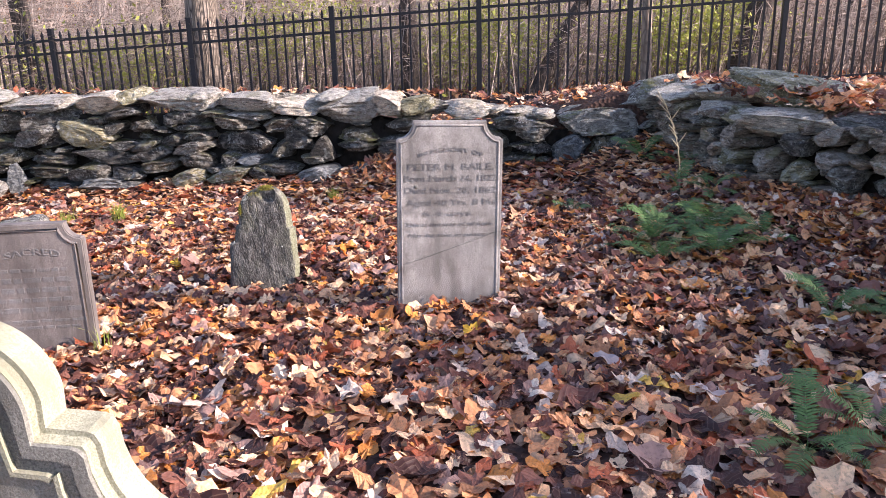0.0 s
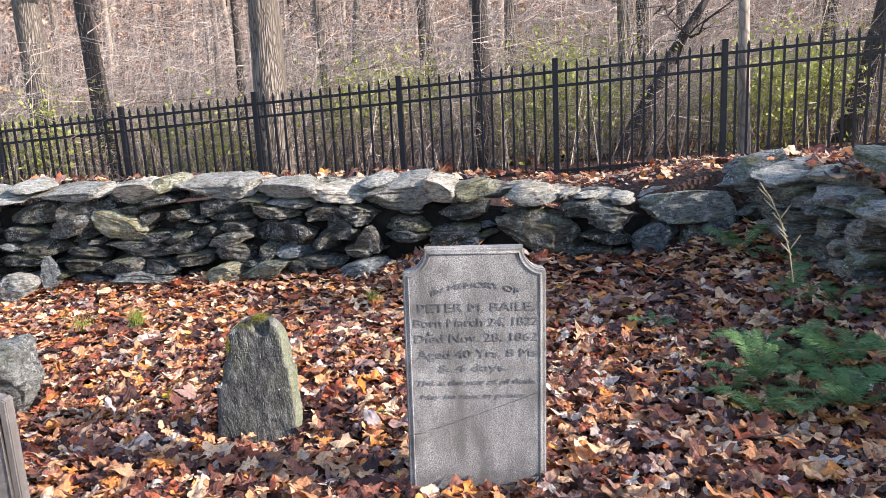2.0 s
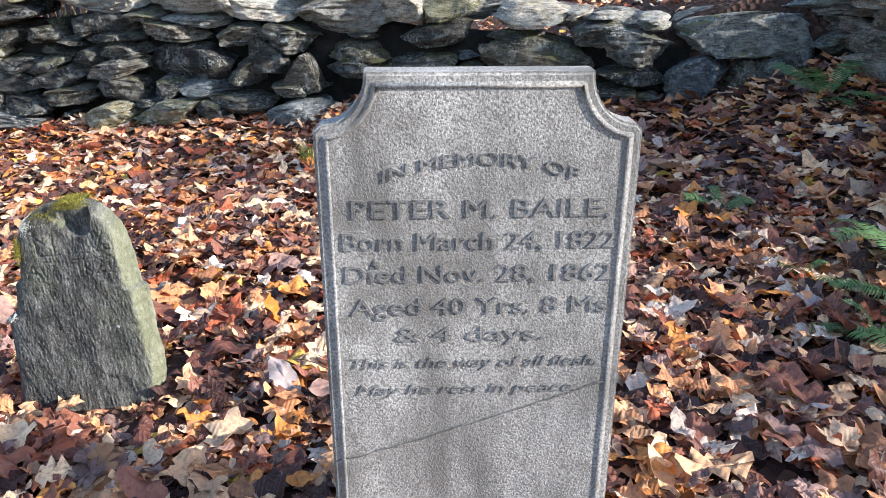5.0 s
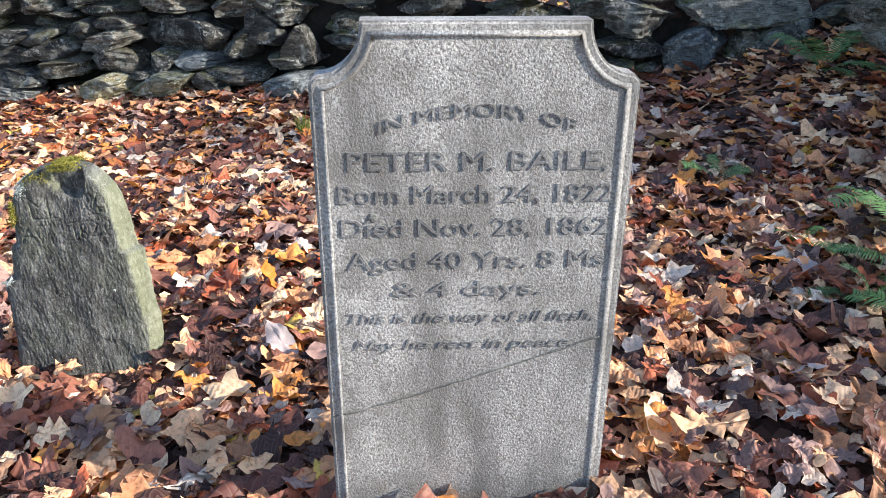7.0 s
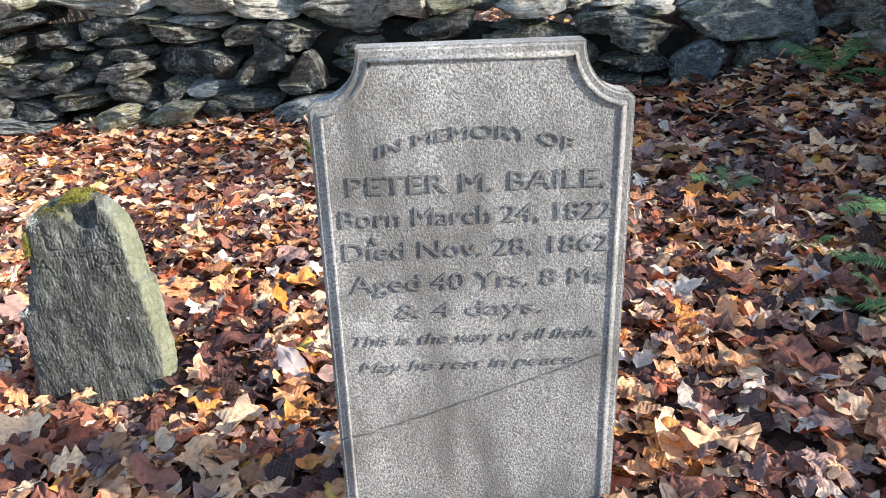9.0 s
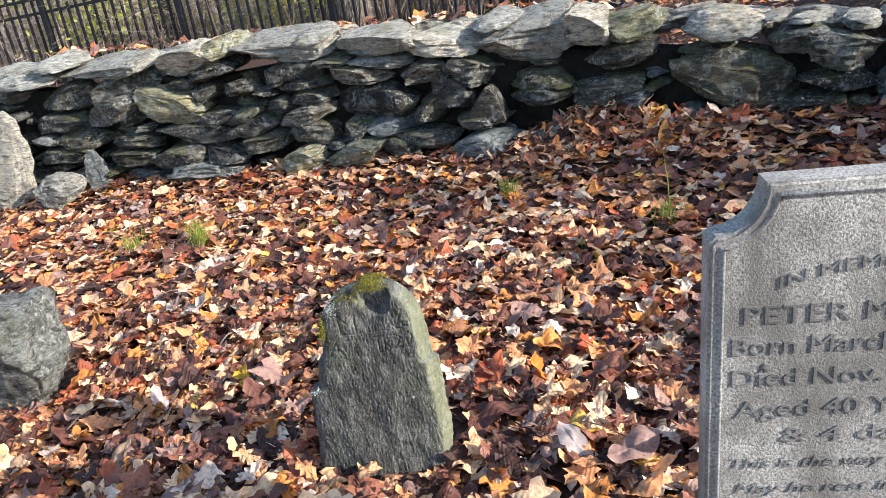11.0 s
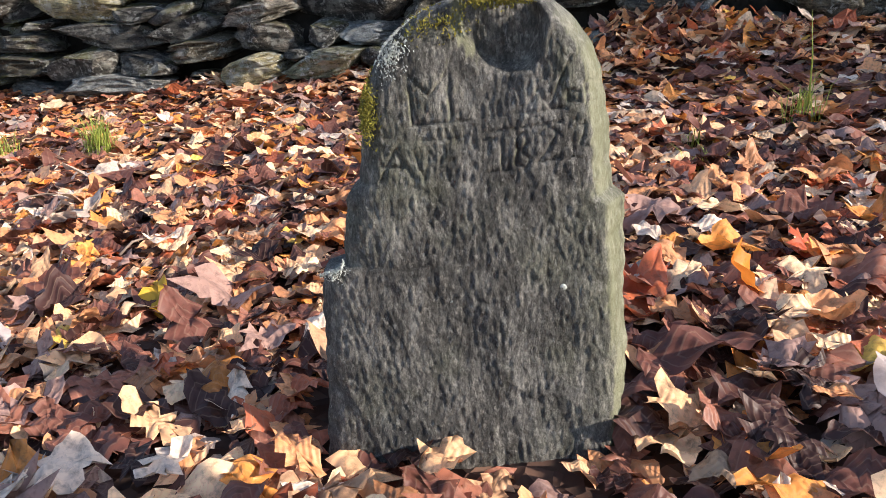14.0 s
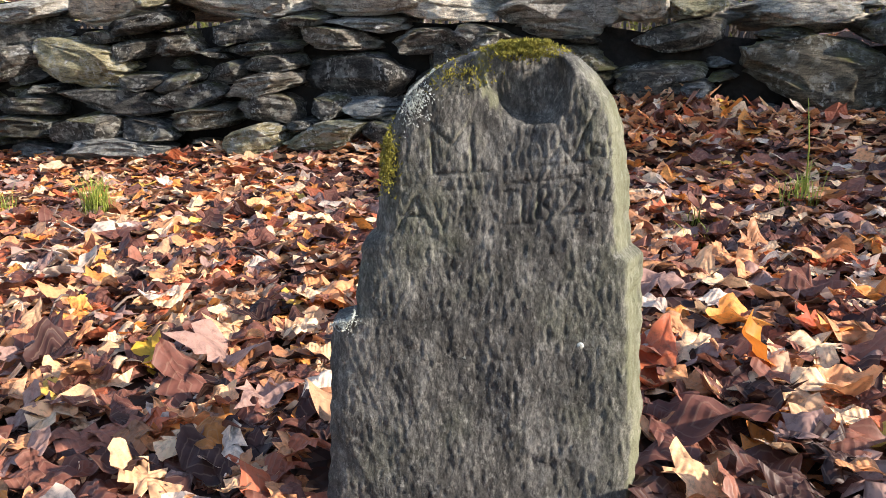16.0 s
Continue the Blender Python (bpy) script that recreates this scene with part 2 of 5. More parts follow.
PALE_LICHEN = plain("pale_lichen", (0.5, 0.54, 0.5), 0.95, 160, 0.4, 0.004)
MOSS = plain("moss", (0.24, 0.22, 0.04), 0.95, 220, 0.6, 0.01)
IRON = plain("black_painted_iron", (0.012, 0.013, 0.018), 0.45, 30, 0.3, 0.001)
FERN = translucent("fern_green", (0.12, 0.22, 0.075), 0.45)
GRASS = translucent("grass_green", (0.32, 0.38, 0.08))
STRAW = translucent("pale_straw", (0.6, 0.52, 0.36))
SHRUB_LEAF = translucent("yellow_green_leaf", (0.42, 0.45, 0.1), 0.4)
OAK_LEAF = translucent("hanging_oak_leaf", (0.5, 0.31, 0.2), 0.5)


def bark(name, dark, pale, stretch=5.0, scale=17.0, relief=0.03):
    m, nt, b = material(name, 0.9)
    vec, geo = position(nt, (1, 1, 1 / stretch))
    v = node(nt, "ShaderNodeTexVoronoi", Scale=scale)
    v.feature = "DISTANCE_TO_EDGE"
    warp = mix(nt, 0.12, vec, noise_colour(nt, vec, 4.0), "LINEAR_LIGHT")
    nt.links.new(warp, v.inputs["Vector"])
    n = noise_of(nt, vec, 14, 6, 0.7)
    col = ramp(nt, v.outputs["Distance"], [(0.0, dark), (0.2, pale)])
    blotch = ramp(nt, noise_of(nt, vec, 2.2, 4, 0.6), [(0.38, (0, 0, 0)), (0.62, (0.75, 0.75, 0.75))])
    col = mix(nt, blotch, col, tuple(0.5 * (a + c * 0.5) for a, c in zip(dark, pale)))
    col = mix(nt, ramp(nt, n, [(0.35, (0, 0, 0)), (0.7, (0.6, 0.6, 0.6))]), col, tuple(c * 0.6 for c in pale))
    nt.links.new(col, b.inputs["Base Color"])
    first = bump(nt, None, v.outputs["Distance"], 1.0, relief)
    bump(nt, b, n, 0.5, relief * 0.4, first)
    return m


def noise_colour(nt, vec, scale):
    n = node(nt, "ShaderNodeTexNoise", Scale=scale)
    nt.links.new(vec, n.inputs["Vector"])
    return n.outputs["Color"]


BARK = bark("furrowed_bark", (0.02, 0.016, 0.014), (0.36, 0.3, 0.24), 7.0, 19.0, 0.06)
BARK_DARK = bark("dark_bark", (0.02, 0.017, 0.015), (0.12, 0.098, 0.084))
BARK_PALE = bark("pale_smooth_bark", (0.17, 0.135, 0.105), (0.5, 0.41, 0.325), 3.0, 11.0, 0.012)
TWIG = plain("bare_twigs", (0.19, 0.145, 0.115), 0.85, 3, 0.5)
TWIG_PALE = plain("pale_twigs", (0.48, 0.4, 0.34), 0.85, 3, 0.5)


# ---- mesh helpers ----
def from_arrays(name, verts, faces, mat, parent=None, label="", smooth=True, uv=None):
    me = bpy.data.meshes.new(name)
    me.from_pydata(np.asarray(verts, float).tolist(), [], np.asarray(faces).tolist() if isinstance(faces, np.ndarray) else faces)
    if smooth:
        me.polygons.foreach_set("use_smooth", [True] * len(me.polygons))
    if uv is not None:
        layer = me.uv_layers.new(name="UVMap")
        idx = np.empty(len(me.loops), np.int32)
        me.loops.foreach_get("vertex_index", idx)
        layer.data.foreach_set("uv", np.asarray(uv, np.float32)[idx].ravel())
    if mat is not None:
        me.materials.append(mat)
    ob = new(name, me)
    if parent is not None:
        ob.parent = parent
    if label:
        tagged(ob, label=label)
    return ob


def part(name, bm, mat, parent=None, label="", smooth=False):
    me = bpy.data.meshes.new(name)
    bm.to_mesh(me)
    bm.free()
    if smooth:
        me.polygons.foreach_set("use_smooth", [True] * len(me.polygons))
    me.materials.append(mat)
    ob = new(name, me)
    if parent is not None:
        ob.parent = parent
    if label:
        tagged(ob, label=label)
    return ob


def base_of(name, at, label, category, group="", turn=0.0, lean=(0, 0)):
    ob = new(name)
    ob.matrix_basis = pose(*at, lean[0], lean[1], turn)
    ob.empty_display_size = 0.1
    return tagged(ob, label, category, group)


def tube(path, radii, sides=8):
    """Vertices and faces of a tapered tube along a path, closed at both ends."""
    path = [Vector(p) for p in path]
    vs, fs = [], []
    for i, p in enumerate(path):
        d = (path[min(i + 1, len(path) - 1)] - path[max(i - 1, 0)]).normalized()
        u = d.cross(Vector((0.31, 0.95, 0.07))).normalized()
        w = d.cross(u)
        for k in range(sides):
            a = 2 * math.pi * k / sides
            vs.append(p + (u * math.cos(a) + w * math.sin(a)) * radii[i])
    for i in range(len(path) - 1):
        for k in range(sides):
            a, c = i * sides + k, i * sides + (k + 1) % sides
            fs.append((a, c, c + sides, a + sides))
    fs.append(tuple(range(sides))[::-1])
    fs.append(tuple(range((len(path) - 1) * sides, len(path) * sides)))
    return [tuple(v) for v in vs], fs


def join(pieces):
    vs, fs = [], []
    for v, f in pieces:
        o = len(vs)
        vs += list(v)
        fs += [tuple(i + o for i in q) for q in f]
    return vs, fs


def box(bm, size, at, bevel=0.0, turn=None):
    r = bmesh.ops.create_cube(bm, size=1.0)
    m = Matrix.Translation(at) @ (turn if turn is not None else Matrix()) @ Matrix.Diagonal((*size, 1))
    bmesh.ops.transform(bm, matrix=m, verts=r["verts"])
    if bevel:
        es = {e for v in r["verts"] for e in v.link_edges}
        bmesh.ops.bevel(bm, geom=list(es), offset=bevel, segments=2, affect="EDGES")


# ---- the lie of the land ----
def ease(a, b, v):
    t = np.clip((v - a) / (b - a), 0, 1)
    return t * t * (3 - 2 * t)


# Beyond (4.0, 5.1) the run is unseen, added to shade the yard.
RIGHT_LINE = [(2.98, 8.55), (2.98, 7.4), (3.08, 6.5), (3.5, 5.85), (4.0, 5.1), (4.05, 2.4), (4.05, -1.5)]


def right_gap(x, y):
    """Distance in front of (positive) or behind (negative) the side wall's line."""
    x, y = np.asarray(x, float), np.asarray(y, float)
    best, sign = np.full(x.shape, 1e9), np.ones(x.shape)
    for (ax, ay), (bx, by) in zip(RIGHT_LINE, RIGHT_LINE[1:]):
        dx, dy = bx - ax, by - ay
        t = np.clip(((x - ax) * dx + (y - ay) * dy) / (dx * dx + dy * dy), 0, 1)
        d = np.hypot(x - ax - t * dx, y - ay - t * dy)
        s = np.where(dx * (y - ay) - dy * (x - ax) > 0, -1.0, 1.0)
        sign = np.where(d < best, s, sign)
        best = np.minimum(best, d)
    return best * sign


def back_line(x):
    return 8.95 - 0.17 * np.asarray(x, float)


def land(x, y):
    x, y = np.asarray(x, float), np.asarray(y, float)
    yard = np.where(x < 0, 0.055 * np.maximum(x, -7), 0.05 * np.minimum(x, 2)) - 0.035 + 0.12 * ease(8.0, 8.9, y + 0.17 * x)
    gap = right_gap(x, y)
    yard = yard + 0.26 * (1 - ease(0.4, 1.6, gap)) * ease(2.6, 4.6, y) + 0.1 * np.exp(-((x - 0.1) ** 2 / 1.2 + (y - 8.4) ** 2 / 0.12))
    near = 0.15 + 0.72 * ease(0.2, 2.4, x)
    behind = near + (0.13 + 0.035 * x.clip(-8, 8) - near) * ease(9.5, 14.5, y) - 0.5 * ease(15, 26, y) + 17.0 * ease(30, 110, y) + 3.0 * ease(10, 60, np.abs(x))
    outside = ease(-0.04, 0.04, y - back_line(x)) * (x < 3.0) + (x >= 2.7) * ease(0.04, -0.04, gap)
    outside = np.clip(outside, 0, 1)
    z = yard * (1 - outside) + behind * outside
    return z + 0.012 * np.sin(2.3 * x + 0.7 * y) * np.cos(1.9 * y) + 0.008 * np.sin(5.1 * x + 3.3 * y)


def at_land(x, y):
    return float(land(x, y))


def ground_mesh():
    xs = np.unique(np.concatenate([np.linspace(-140, -9, 40), np.linspace(-9, 7, 161), np.linspace(7, 140, 40)]))
    ys = np.unique(np.concatenate([np.linspace(-120, -1, 30), np.linspace(-1, 10.5, 121), np.linspace(10.5, 30, 50), np.linspace(30, 150, 40)]))
    gx, gy = np.meshgrid(xs, ys)
    v = np.stack([gx, gy, land(gx, gy)], -1).reshape(-1, 3)
    n = len(xs)
    i, j = np.meshgrid(np.arange(len(xs) - 1), np.arange(len(ys) - 1))
    a = (j * n + i).ravel()
    return v, np.stack([a, a + 1, a + n + 1, a + n], -1)


gv, gf = ground_mesh()
ground = tagged(from_arrays("ground", gv, gf, SOIL), "brown soil under fallen autumn leaves", "ground", kind="structure")


# ---- fieldstones ----
def stone_shape(seed, angular=0.55, sub=3, loose=1.0):
    """A split, layered slab in a unit box: a ball cut flat by bedding planes and by slanting breaks."""
    rng = random.Random(seed)
    bm = bmesh.new()
    bmesh.ops.create_icosphere(bm, subdivisions=sub + 1, radius=1.0)
    off = Vector((rng.uniform(-50, 50), rng.uniform(-50, 50), rng.uniform(-50, 50)))
    cuts = [(Vector((rng.gauss(0, 0.12), rng.gauss(0, 0.15), 1)).normalized(), rng.uniform(0.5, 0.7)), (Vector((rng.gauss(0, 0.12), rng.gauss(0, 0.15), -1)).normalized(), rng.uniform(0.42, 0.6))]
    for k in range(9):
        a = rng.uniform(0, 2 * math.pi)
        cuts.append((Vector((math.cos(a), math.sin(a), rng.uniform(-0.9, 0.9))).normalized(), rng.uniform(0.52, 0.82)))
    cuts.append((Vector((rng.gauss(0, 0.3), -1, rng.gauss(0, 0.35))).normalized(), rng.uniform(0.5, 0.7)))
    for v in bm.verts:
        p = v.co.copy()
        q = Vector([math.copysign(abs(c) ** angular, c) for c in p])
        for n, d in cuts:
            over = q.dot(n) - d * loose
            if over > 0:
                q -= n * over * 0.9
        bed = q.z * 8 + 1.6 * noise.noise(Vector((q.x * 1.7, q.y * 1.7, seed))) + 0.5 * noise.noise(Vector((q.x * 5, q.y * 5, seed)))
        step = bed - math.floor(bed)
        ledge = noise.noise(Vector((math.floor(bed) * 1.37, seed * 7.3, 0.5 + 0.8 * q.x))) + 0.35 * (step - 0.5)
        q.z *= 1 - 0.42 * min(1.0, (q.x * q.x * 1.25 + 0.25 * q.y * q.y))
        flat = Vector((q.x, q.y, 0))
        q += flat * (0.15 * ledge) + p * (0.08 * noise.noise(p * 2.2 + off) + 0.05 * noise.noise(p * 6 + off) + 0.03 * noise.noise(p * 14 + off))
        v.co = q
    me = bpy.data.meshes.new("fieldstone")
    bm.to_mesh(me)
    bm.free()
    lo = np.array([v.co[:] for v in me.vertices])
    mid, span = (lo.max(0) + lo.min(0)) / 2, lo.max(0) - lo.min(0)
    me.vertices.foreach_set("co", ((lo - mid) / span).ravel())
    me.update()
    return me


STONE_SHAPES = {}
for mat in (SHADED_STONE, MID_STONE, SUNLIT_STONE, BLUE_STONE, LICHEN_STONE, DARK_STONE, BOULDER_CAP, TAN_STONE):
    STONE_SHAPES[mat.name] = []
    for k in range(11 if mat in (SHADED_STONE, TAN_STONE) else 7):
        me = stone_shape(100 + len(STONE_SHAPES) * 20 + k, 0.6 + 0.05 * (k % 3), 2 if mat in (SHADED_STONE, TAN_STONE) else 3)
        me.materials.append(mat)
        STONE_SHAPES[mat.name].append(me)


def lay_stone(parent, at, size, turn, mat=SHADED_STONE, pick=0, name="fieldstone", label=""):
    """One stone of a dry-stone wall: its middle, its length, depth and height, and its turn."""
    shapes = STONE_SHAPES[mat.name]
    ob = new(name, shapes[pick % len(shapes)])
    ob.parent = parent
    ob.matrix_basis = pose(*at, *turn) @ Matrix.Diagonal((*size, 1))
    if label:
        tagged(ob, label=label)
    return ob


def wall_core(name, line, half, low, high, label):
    """The rubble heart of a wall along a line, painted dark for the shade in its gaps, tapering upwards; high is a
    function of x and y.
    """
    vs, fs = [], []
    pts = [Vector(p) for p in line]
    n = 60
    for i in range(n + 1):
        f = i / n * (len(pts) - 1)
        a = min(int(f), len(pts) - 2)
        p = pts[a].lerp(pts[a + 1], f - a)
        d = (pts[a + 1] - pts[a]).normalized()
        nrm = Vector((d.y, -d.x))
        h = high(p.x, p.y)
        for off, z in ((half * 1.15, low), (half, 0.35 * h), (half * 0.6, h), (-half * 0.6, h), (-half, low)):
            j = 0.05 * noise.noise(Vector((p.x * 4, p.y * 4, z * 5)))
            vs.append((p.x + nrm.x * (off + j), p.y + nrm.y * (off + j), z + j))
    for i in range(n):
        for k in range(4):
            fs.append((i * 5 + k, i * 5 + 5 + k, i * 5 + 6 + k, i * 5 + 1 + k))
    fs += [(4, 3, 2, 1, 0), tuple(n * 5 + k for k in range(5))]
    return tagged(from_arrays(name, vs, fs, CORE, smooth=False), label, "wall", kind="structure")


def back_top(x):
    return float(np.interp(x, [-8, -5, -3, -1, 0, 0.8, 1.5, 2.0, 2.5], [0.86, 0.9, 0.93, 0.9, 0.84, 0.76, 0.72, 0.78, 0.92]))


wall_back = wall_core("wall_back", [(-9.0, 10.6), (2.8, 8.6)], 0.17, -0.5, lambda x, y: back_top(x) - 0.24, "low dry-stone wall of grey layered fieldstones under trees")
BACK_SLOPE = math.degrees(math.atan(-0.17))
laid = []


def face_y(x, z):
    """Front of the back wall at a height: it leans back as it rises."""
    return 8.86 - 0.17 * x - 0.28 * (1 - min(max(z, 0), 0.85) / 0.85)


def key_stone(x, z, length, height, mat=SHADED_STONE, pick=0, tilt=0.0, depth=0.5, out=0.0, label=""):
    laid.append((x, z, length, height))
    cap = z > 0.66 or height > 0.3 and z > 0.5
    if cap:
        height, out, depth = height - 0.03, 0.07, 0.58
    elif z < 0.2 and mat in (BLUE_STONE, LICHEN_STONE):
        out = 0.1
    elif mat in (SUNLIT_STONE, LICHEN_STONE):
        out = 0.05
        mat = MID_STONE if mat is SUNLIT_STONE else mat
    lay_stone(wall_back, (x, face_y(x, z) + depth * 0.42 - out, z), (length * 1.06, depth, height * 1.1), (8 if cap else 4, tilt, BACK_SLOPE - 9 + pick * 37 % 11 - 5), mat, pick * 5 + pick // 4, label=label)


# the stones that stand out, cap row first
key_stone(-4.71, 0.81, 1.10, 0.17, SUNLIT_STONE, 0, -2)
key_stone(-5.21, 0.91, 0.53, 0.12, SUNLIT_STONE, 1, 3)
key_stone(-3.80, 0.85, 0.68, 0.25, SUNLIT_STONE, 2, -4)
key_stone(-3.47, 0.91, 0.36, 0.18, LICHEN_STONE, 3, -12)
key_stone(-2.88, 0.85, 0.92, 0.24, SUNLIT_STONE, 4, 3)
key_stone(-2.56, 0.93, 0.33, 0.11, SUNLIT_STONE, 5, 0)
key_stone(-2.01, 0.85, 0.88, 0.20, SUNLIT_STONE, 6, 2)
key_stone(-1.46, 0.78, 0.58, 0.19, SUNLIT_STONE, 7, 5)
key_stone(-0.84, 0.75, 0.71, 0.36, SUNLIT_STONE, 8, -5, label="large weathered cap stone in a sunlit tone")
key_stone(-1.06, 0.90, 0.36, 0.11, SUNLIT_STONE, 9, -4)
key_stone(-0.39, 0.82, 0.44, 0.25, SUNLIT_STONE, 10, 24)
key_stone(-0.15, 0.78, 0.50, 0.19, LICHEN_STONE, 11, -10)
key_stone(-0.16, 0.58, 0.49, 0.17, SHADED_STONE, 12, -10)
key_stone(0.50, 0.73, 0.55, 0.20, SUNLIT_STONE, 13, -2)
key_stone(0.95, 0.60, 0.50, 0.16, SUNLIT_STONE, 14, 4)
key_stone(1.21, 0.52, 0.53, 0.22, SUNLIT_STONE, 15, 8)
key_stone(1.92, 0.60, 0.85, 0.30, BOULDER_CAP, 16, -3, label="broad cap stone spotted with pale lichen and moss")
key_stone(2.59, 0.90, 0.87, 0.30, BOULDER_CAP, 17, -11, label="long mossy grey slab at the wall's corner")
key_stone(-5.11, 0.60, 0.73, 0.25, DARK_STONE, 18, 0)
key_stone(-4.43, 0.68, 0.63, 0.26, SHADED_STONE, 19, -8)
key_stone(-4.60, 0.47, 0.63, 0.20, SUNLIT_STONE, 20, -12)
key_stone(-4.01, 0.48, 0.75, 0.29, LICHEN_STONE, 21, 18, label="jutting stone covered in yellow-green lichen")
key_stone(-3.56, 0.72, 0.57, 0.15, SHADED_STONE, 22, -10)
key_stone(-3.65, 0.56, 0.29, 0.13, SHADED_STONE, 23, 0)
key_stone(-3.29, 0.57, 0.36, 0.14, SHADED_STONE, 24, -6)
key_stone(-2.90, 0.66, 0.35, 0.15, SHADED_STONE, 25, -3)
key_stone(-2.63, 0.66, 0.40, 0.18, SHADED_STONE, 26, 5)
key_stone(-2.38, 0.74, 0.33, 0.09, SHADED_STONE, 27, 3)
key_stone(-1.99, 0.70, 0.52, 0.12, SUNLIT_STONE, 28, 4)
key_stone(-2.21, 0.60, 0.61, 0.15, SUNLIT_STONE, 29, 6)
key_stone(-1.68, 0.58, 0.48, 0.15, SUNLIT_STONE, 30, -4)
key_stone(-1.26, 0.57, 0.45, 0.20, SUNLIT_STONE, 31, 10)
key_stone(-1.45, 0.44, 0.42, 0.21, SHADED_STONE, 32, 14)
key_stone(-2.69, 0.55, 0.57, 0.09, SHADED_STONE, 33, -3)
key_stone(-3.89, 0.64, 0.45, 0.09, SHADED_STONE, 34, -6)
key_stone(-2.08, 0.38, 0.77, 0.27, SHADED_STONE, 35, 0)
key_stone(-2.67, 0.46, 0.53, 0.11, SHADED_STONE, 36, -6)
key_stone(-2.94, 0.40, 0.39, 0.14, SHADED_STONE, 37, -12)
key_stone(-3.27, 0.36, 0.33, 0.12, SHADED_STONE, 38, -16)
key_stone(-3.20, 0.25, 0.52, 0.17, SHADED_STONE, 39, -15)
key_stone(-2.67, 0.34, 0.48, 0.13, SUNLIT_STONE, 40, -8)
key_stone(-3.74, 0.24, 0.82, 0.19, SHADED_STONE, 41, 3)
key_stone(-3.82, 0.46, 0.43, 0.10, SHADED_STONE, 42, 0)
key_stone(-4.43, 0.19, 0.57, 0.13, SHADED_STONE, 43, 2)
key_stone(-4.35, 0.42, 0.26, 0.13, SHADED_STONE, 44, -8)
key_stone(-2.64, 0.18, 0.47, 0.20, SHADED_STONE, 45, 8)
key_stone(-2.24, 0.21, 0.27, 0.14, SHADED_STONE, 46, 4)
key_stone(-1.95, 0.20, 0.42, 0.12, BLUE_STONE, 47, 6)
key_stone(-3.56, 0.36, 0.46, 0.09, SHADED_STONE, 48, 4)
key_stone(-4.47, 0.06, 0.52, 0.16, DARK_STONE, 49, 4)
key_stone(-3.96, 0.04, 0.53, 0.19, SHADED_STONE, 50, -6)
key_stone(-3.52, 0.05, 0.50, 0.12, SHADED_STONE, 51, 4)
key_stone(-3.70, -0.09, 0.74, 0.15, BLUE_STONE, 52, 1)
key_stone(-2.72, -0.01, 0.38, 0.20, LICHEN_STONE, 53, -6)
key_stone(-2.27, 0.04, 0.52, 0.16, LICHEN_STONE, 54, -3)
key_stone(-1.90, 0.06, 0.39, 0.12, SHADED_STONE, 55, 3)
key_stone(-1.68, 0.09, 0.53, 0.12, SHADED_STONE, 56, 3)
key_stone(-1.23, 0.20, 0.43, 0.10, SUNLIT_STONE, 57, -4)
key_stone(-1.22, -0.01, 0.51, 0.27, BLUE_STONE, 58, -8)
key_stone(-0.69, 0.04, 0.57, 0.23, BLUE_STONE, 59, -14)
key_stone(-0.74, 0.47, 0.48, 0.14, DARK_STONE, 60, 2)
key_stone(-0.26, 0.39, 0.49, 0.11, SHADED_STONE, 61, -3)
key_stone(-0.08, 0.30, 0.22, 0.10, BLUE_STONE, 62, 4)
key_stone(0.59, 0.38, 0.90, 0.36, DARK_STONE, 63, 12, label="dark boulder dotted with white lichen")
key_stone(1.20, 0.33, 0.48, 0.11, SHADED_STONE, 64, 4)
key_stone(0.96, 0.14, 0.56, 0.20, DARK_STONE, 65, -6)
key_stone(1.63, 0.30, 0.42, 0.28, BLUE_STONE, 66, -16)
key_stone(2.15, 0.37, 0.51, 0.22, SHADED_STONE, 67, -24)
key_stone(-0.30, 0.30, 0.46, 0.20, SHADED_STONE, 68, 4)
key_stone(-5.75, 0.81, 1.17, 0.19, SUNLIT_STONE, 69, 2)
key_stone(-5.17, 0.37, 0.60, 0.18, SHADED_STONE, 70, 4)
key_stone(-5.02, 0.23, 0.59, 0.16, DARK_STONE, 71, -3)
key_stone(-5.20, 0.09, 0.52, 0.15, SHADED_STONE, 72, 2)
key_stone(-3.11, 0.12, 0.47, 0.16, DARK_STONE, 73, -4)
key_stone(-1.61, 0.31, 0.26, 0.21, DARK_STONE, 74, 4)
key_stone(-0.74, 0.35, 0.45, 0.13, SHADED_STONE, 75, -3)
key_stone(1.98, 0.33, 0.30, 0.21, DARK_STONE, 76, 6)
key_stone(-2.39, 0.08, 0.25, 0.08, SHADED_STONE, 77, 0)


def triangle_stone():
    bm = bmesh.new()
    prof = [(-0.15, 0), (0.15, 0), (0.13, 0.08), (0.05, 0.24), (0.0, 0.27), (-0.06, 0.2), (-0.13, 0.09)]
    rows = [[bm.verts.new((x + 0.012 * noise.noise(Vector((x * 9, y * 9, z * 9))), y, z)) for x, z in prof] for y in (-0.07, 0.02, 0.12)]
    for r0, r1 in zip(rows, rows[1:]):
        for k in range(len(prof)):
            bm.faces.new((r0[k], r0[(k + 1) % len(prof)], r1[(k + 1) % len(prof)], r1[k]))
    bm.faces.new(rows[0][::-1])
    bm.faces.new(rows[-1])
    bmesh.ops.bevel(bm, geom=bm.edges[:], offset=0.014, segments=2, affect="EDGES")
    ob = part("fieldstone", bm, SHADED_STONE, wall_back, "triangular stone standing on edge")
    ob.matrix_basis = pose(-1.18, face_y(-1.18, 0.25) + 0.03, 0.2, 0, 3, BACK_SLOPE)
    laid.append((-1.19, 0.32, 0.3, 0.25))


triangle_stone()
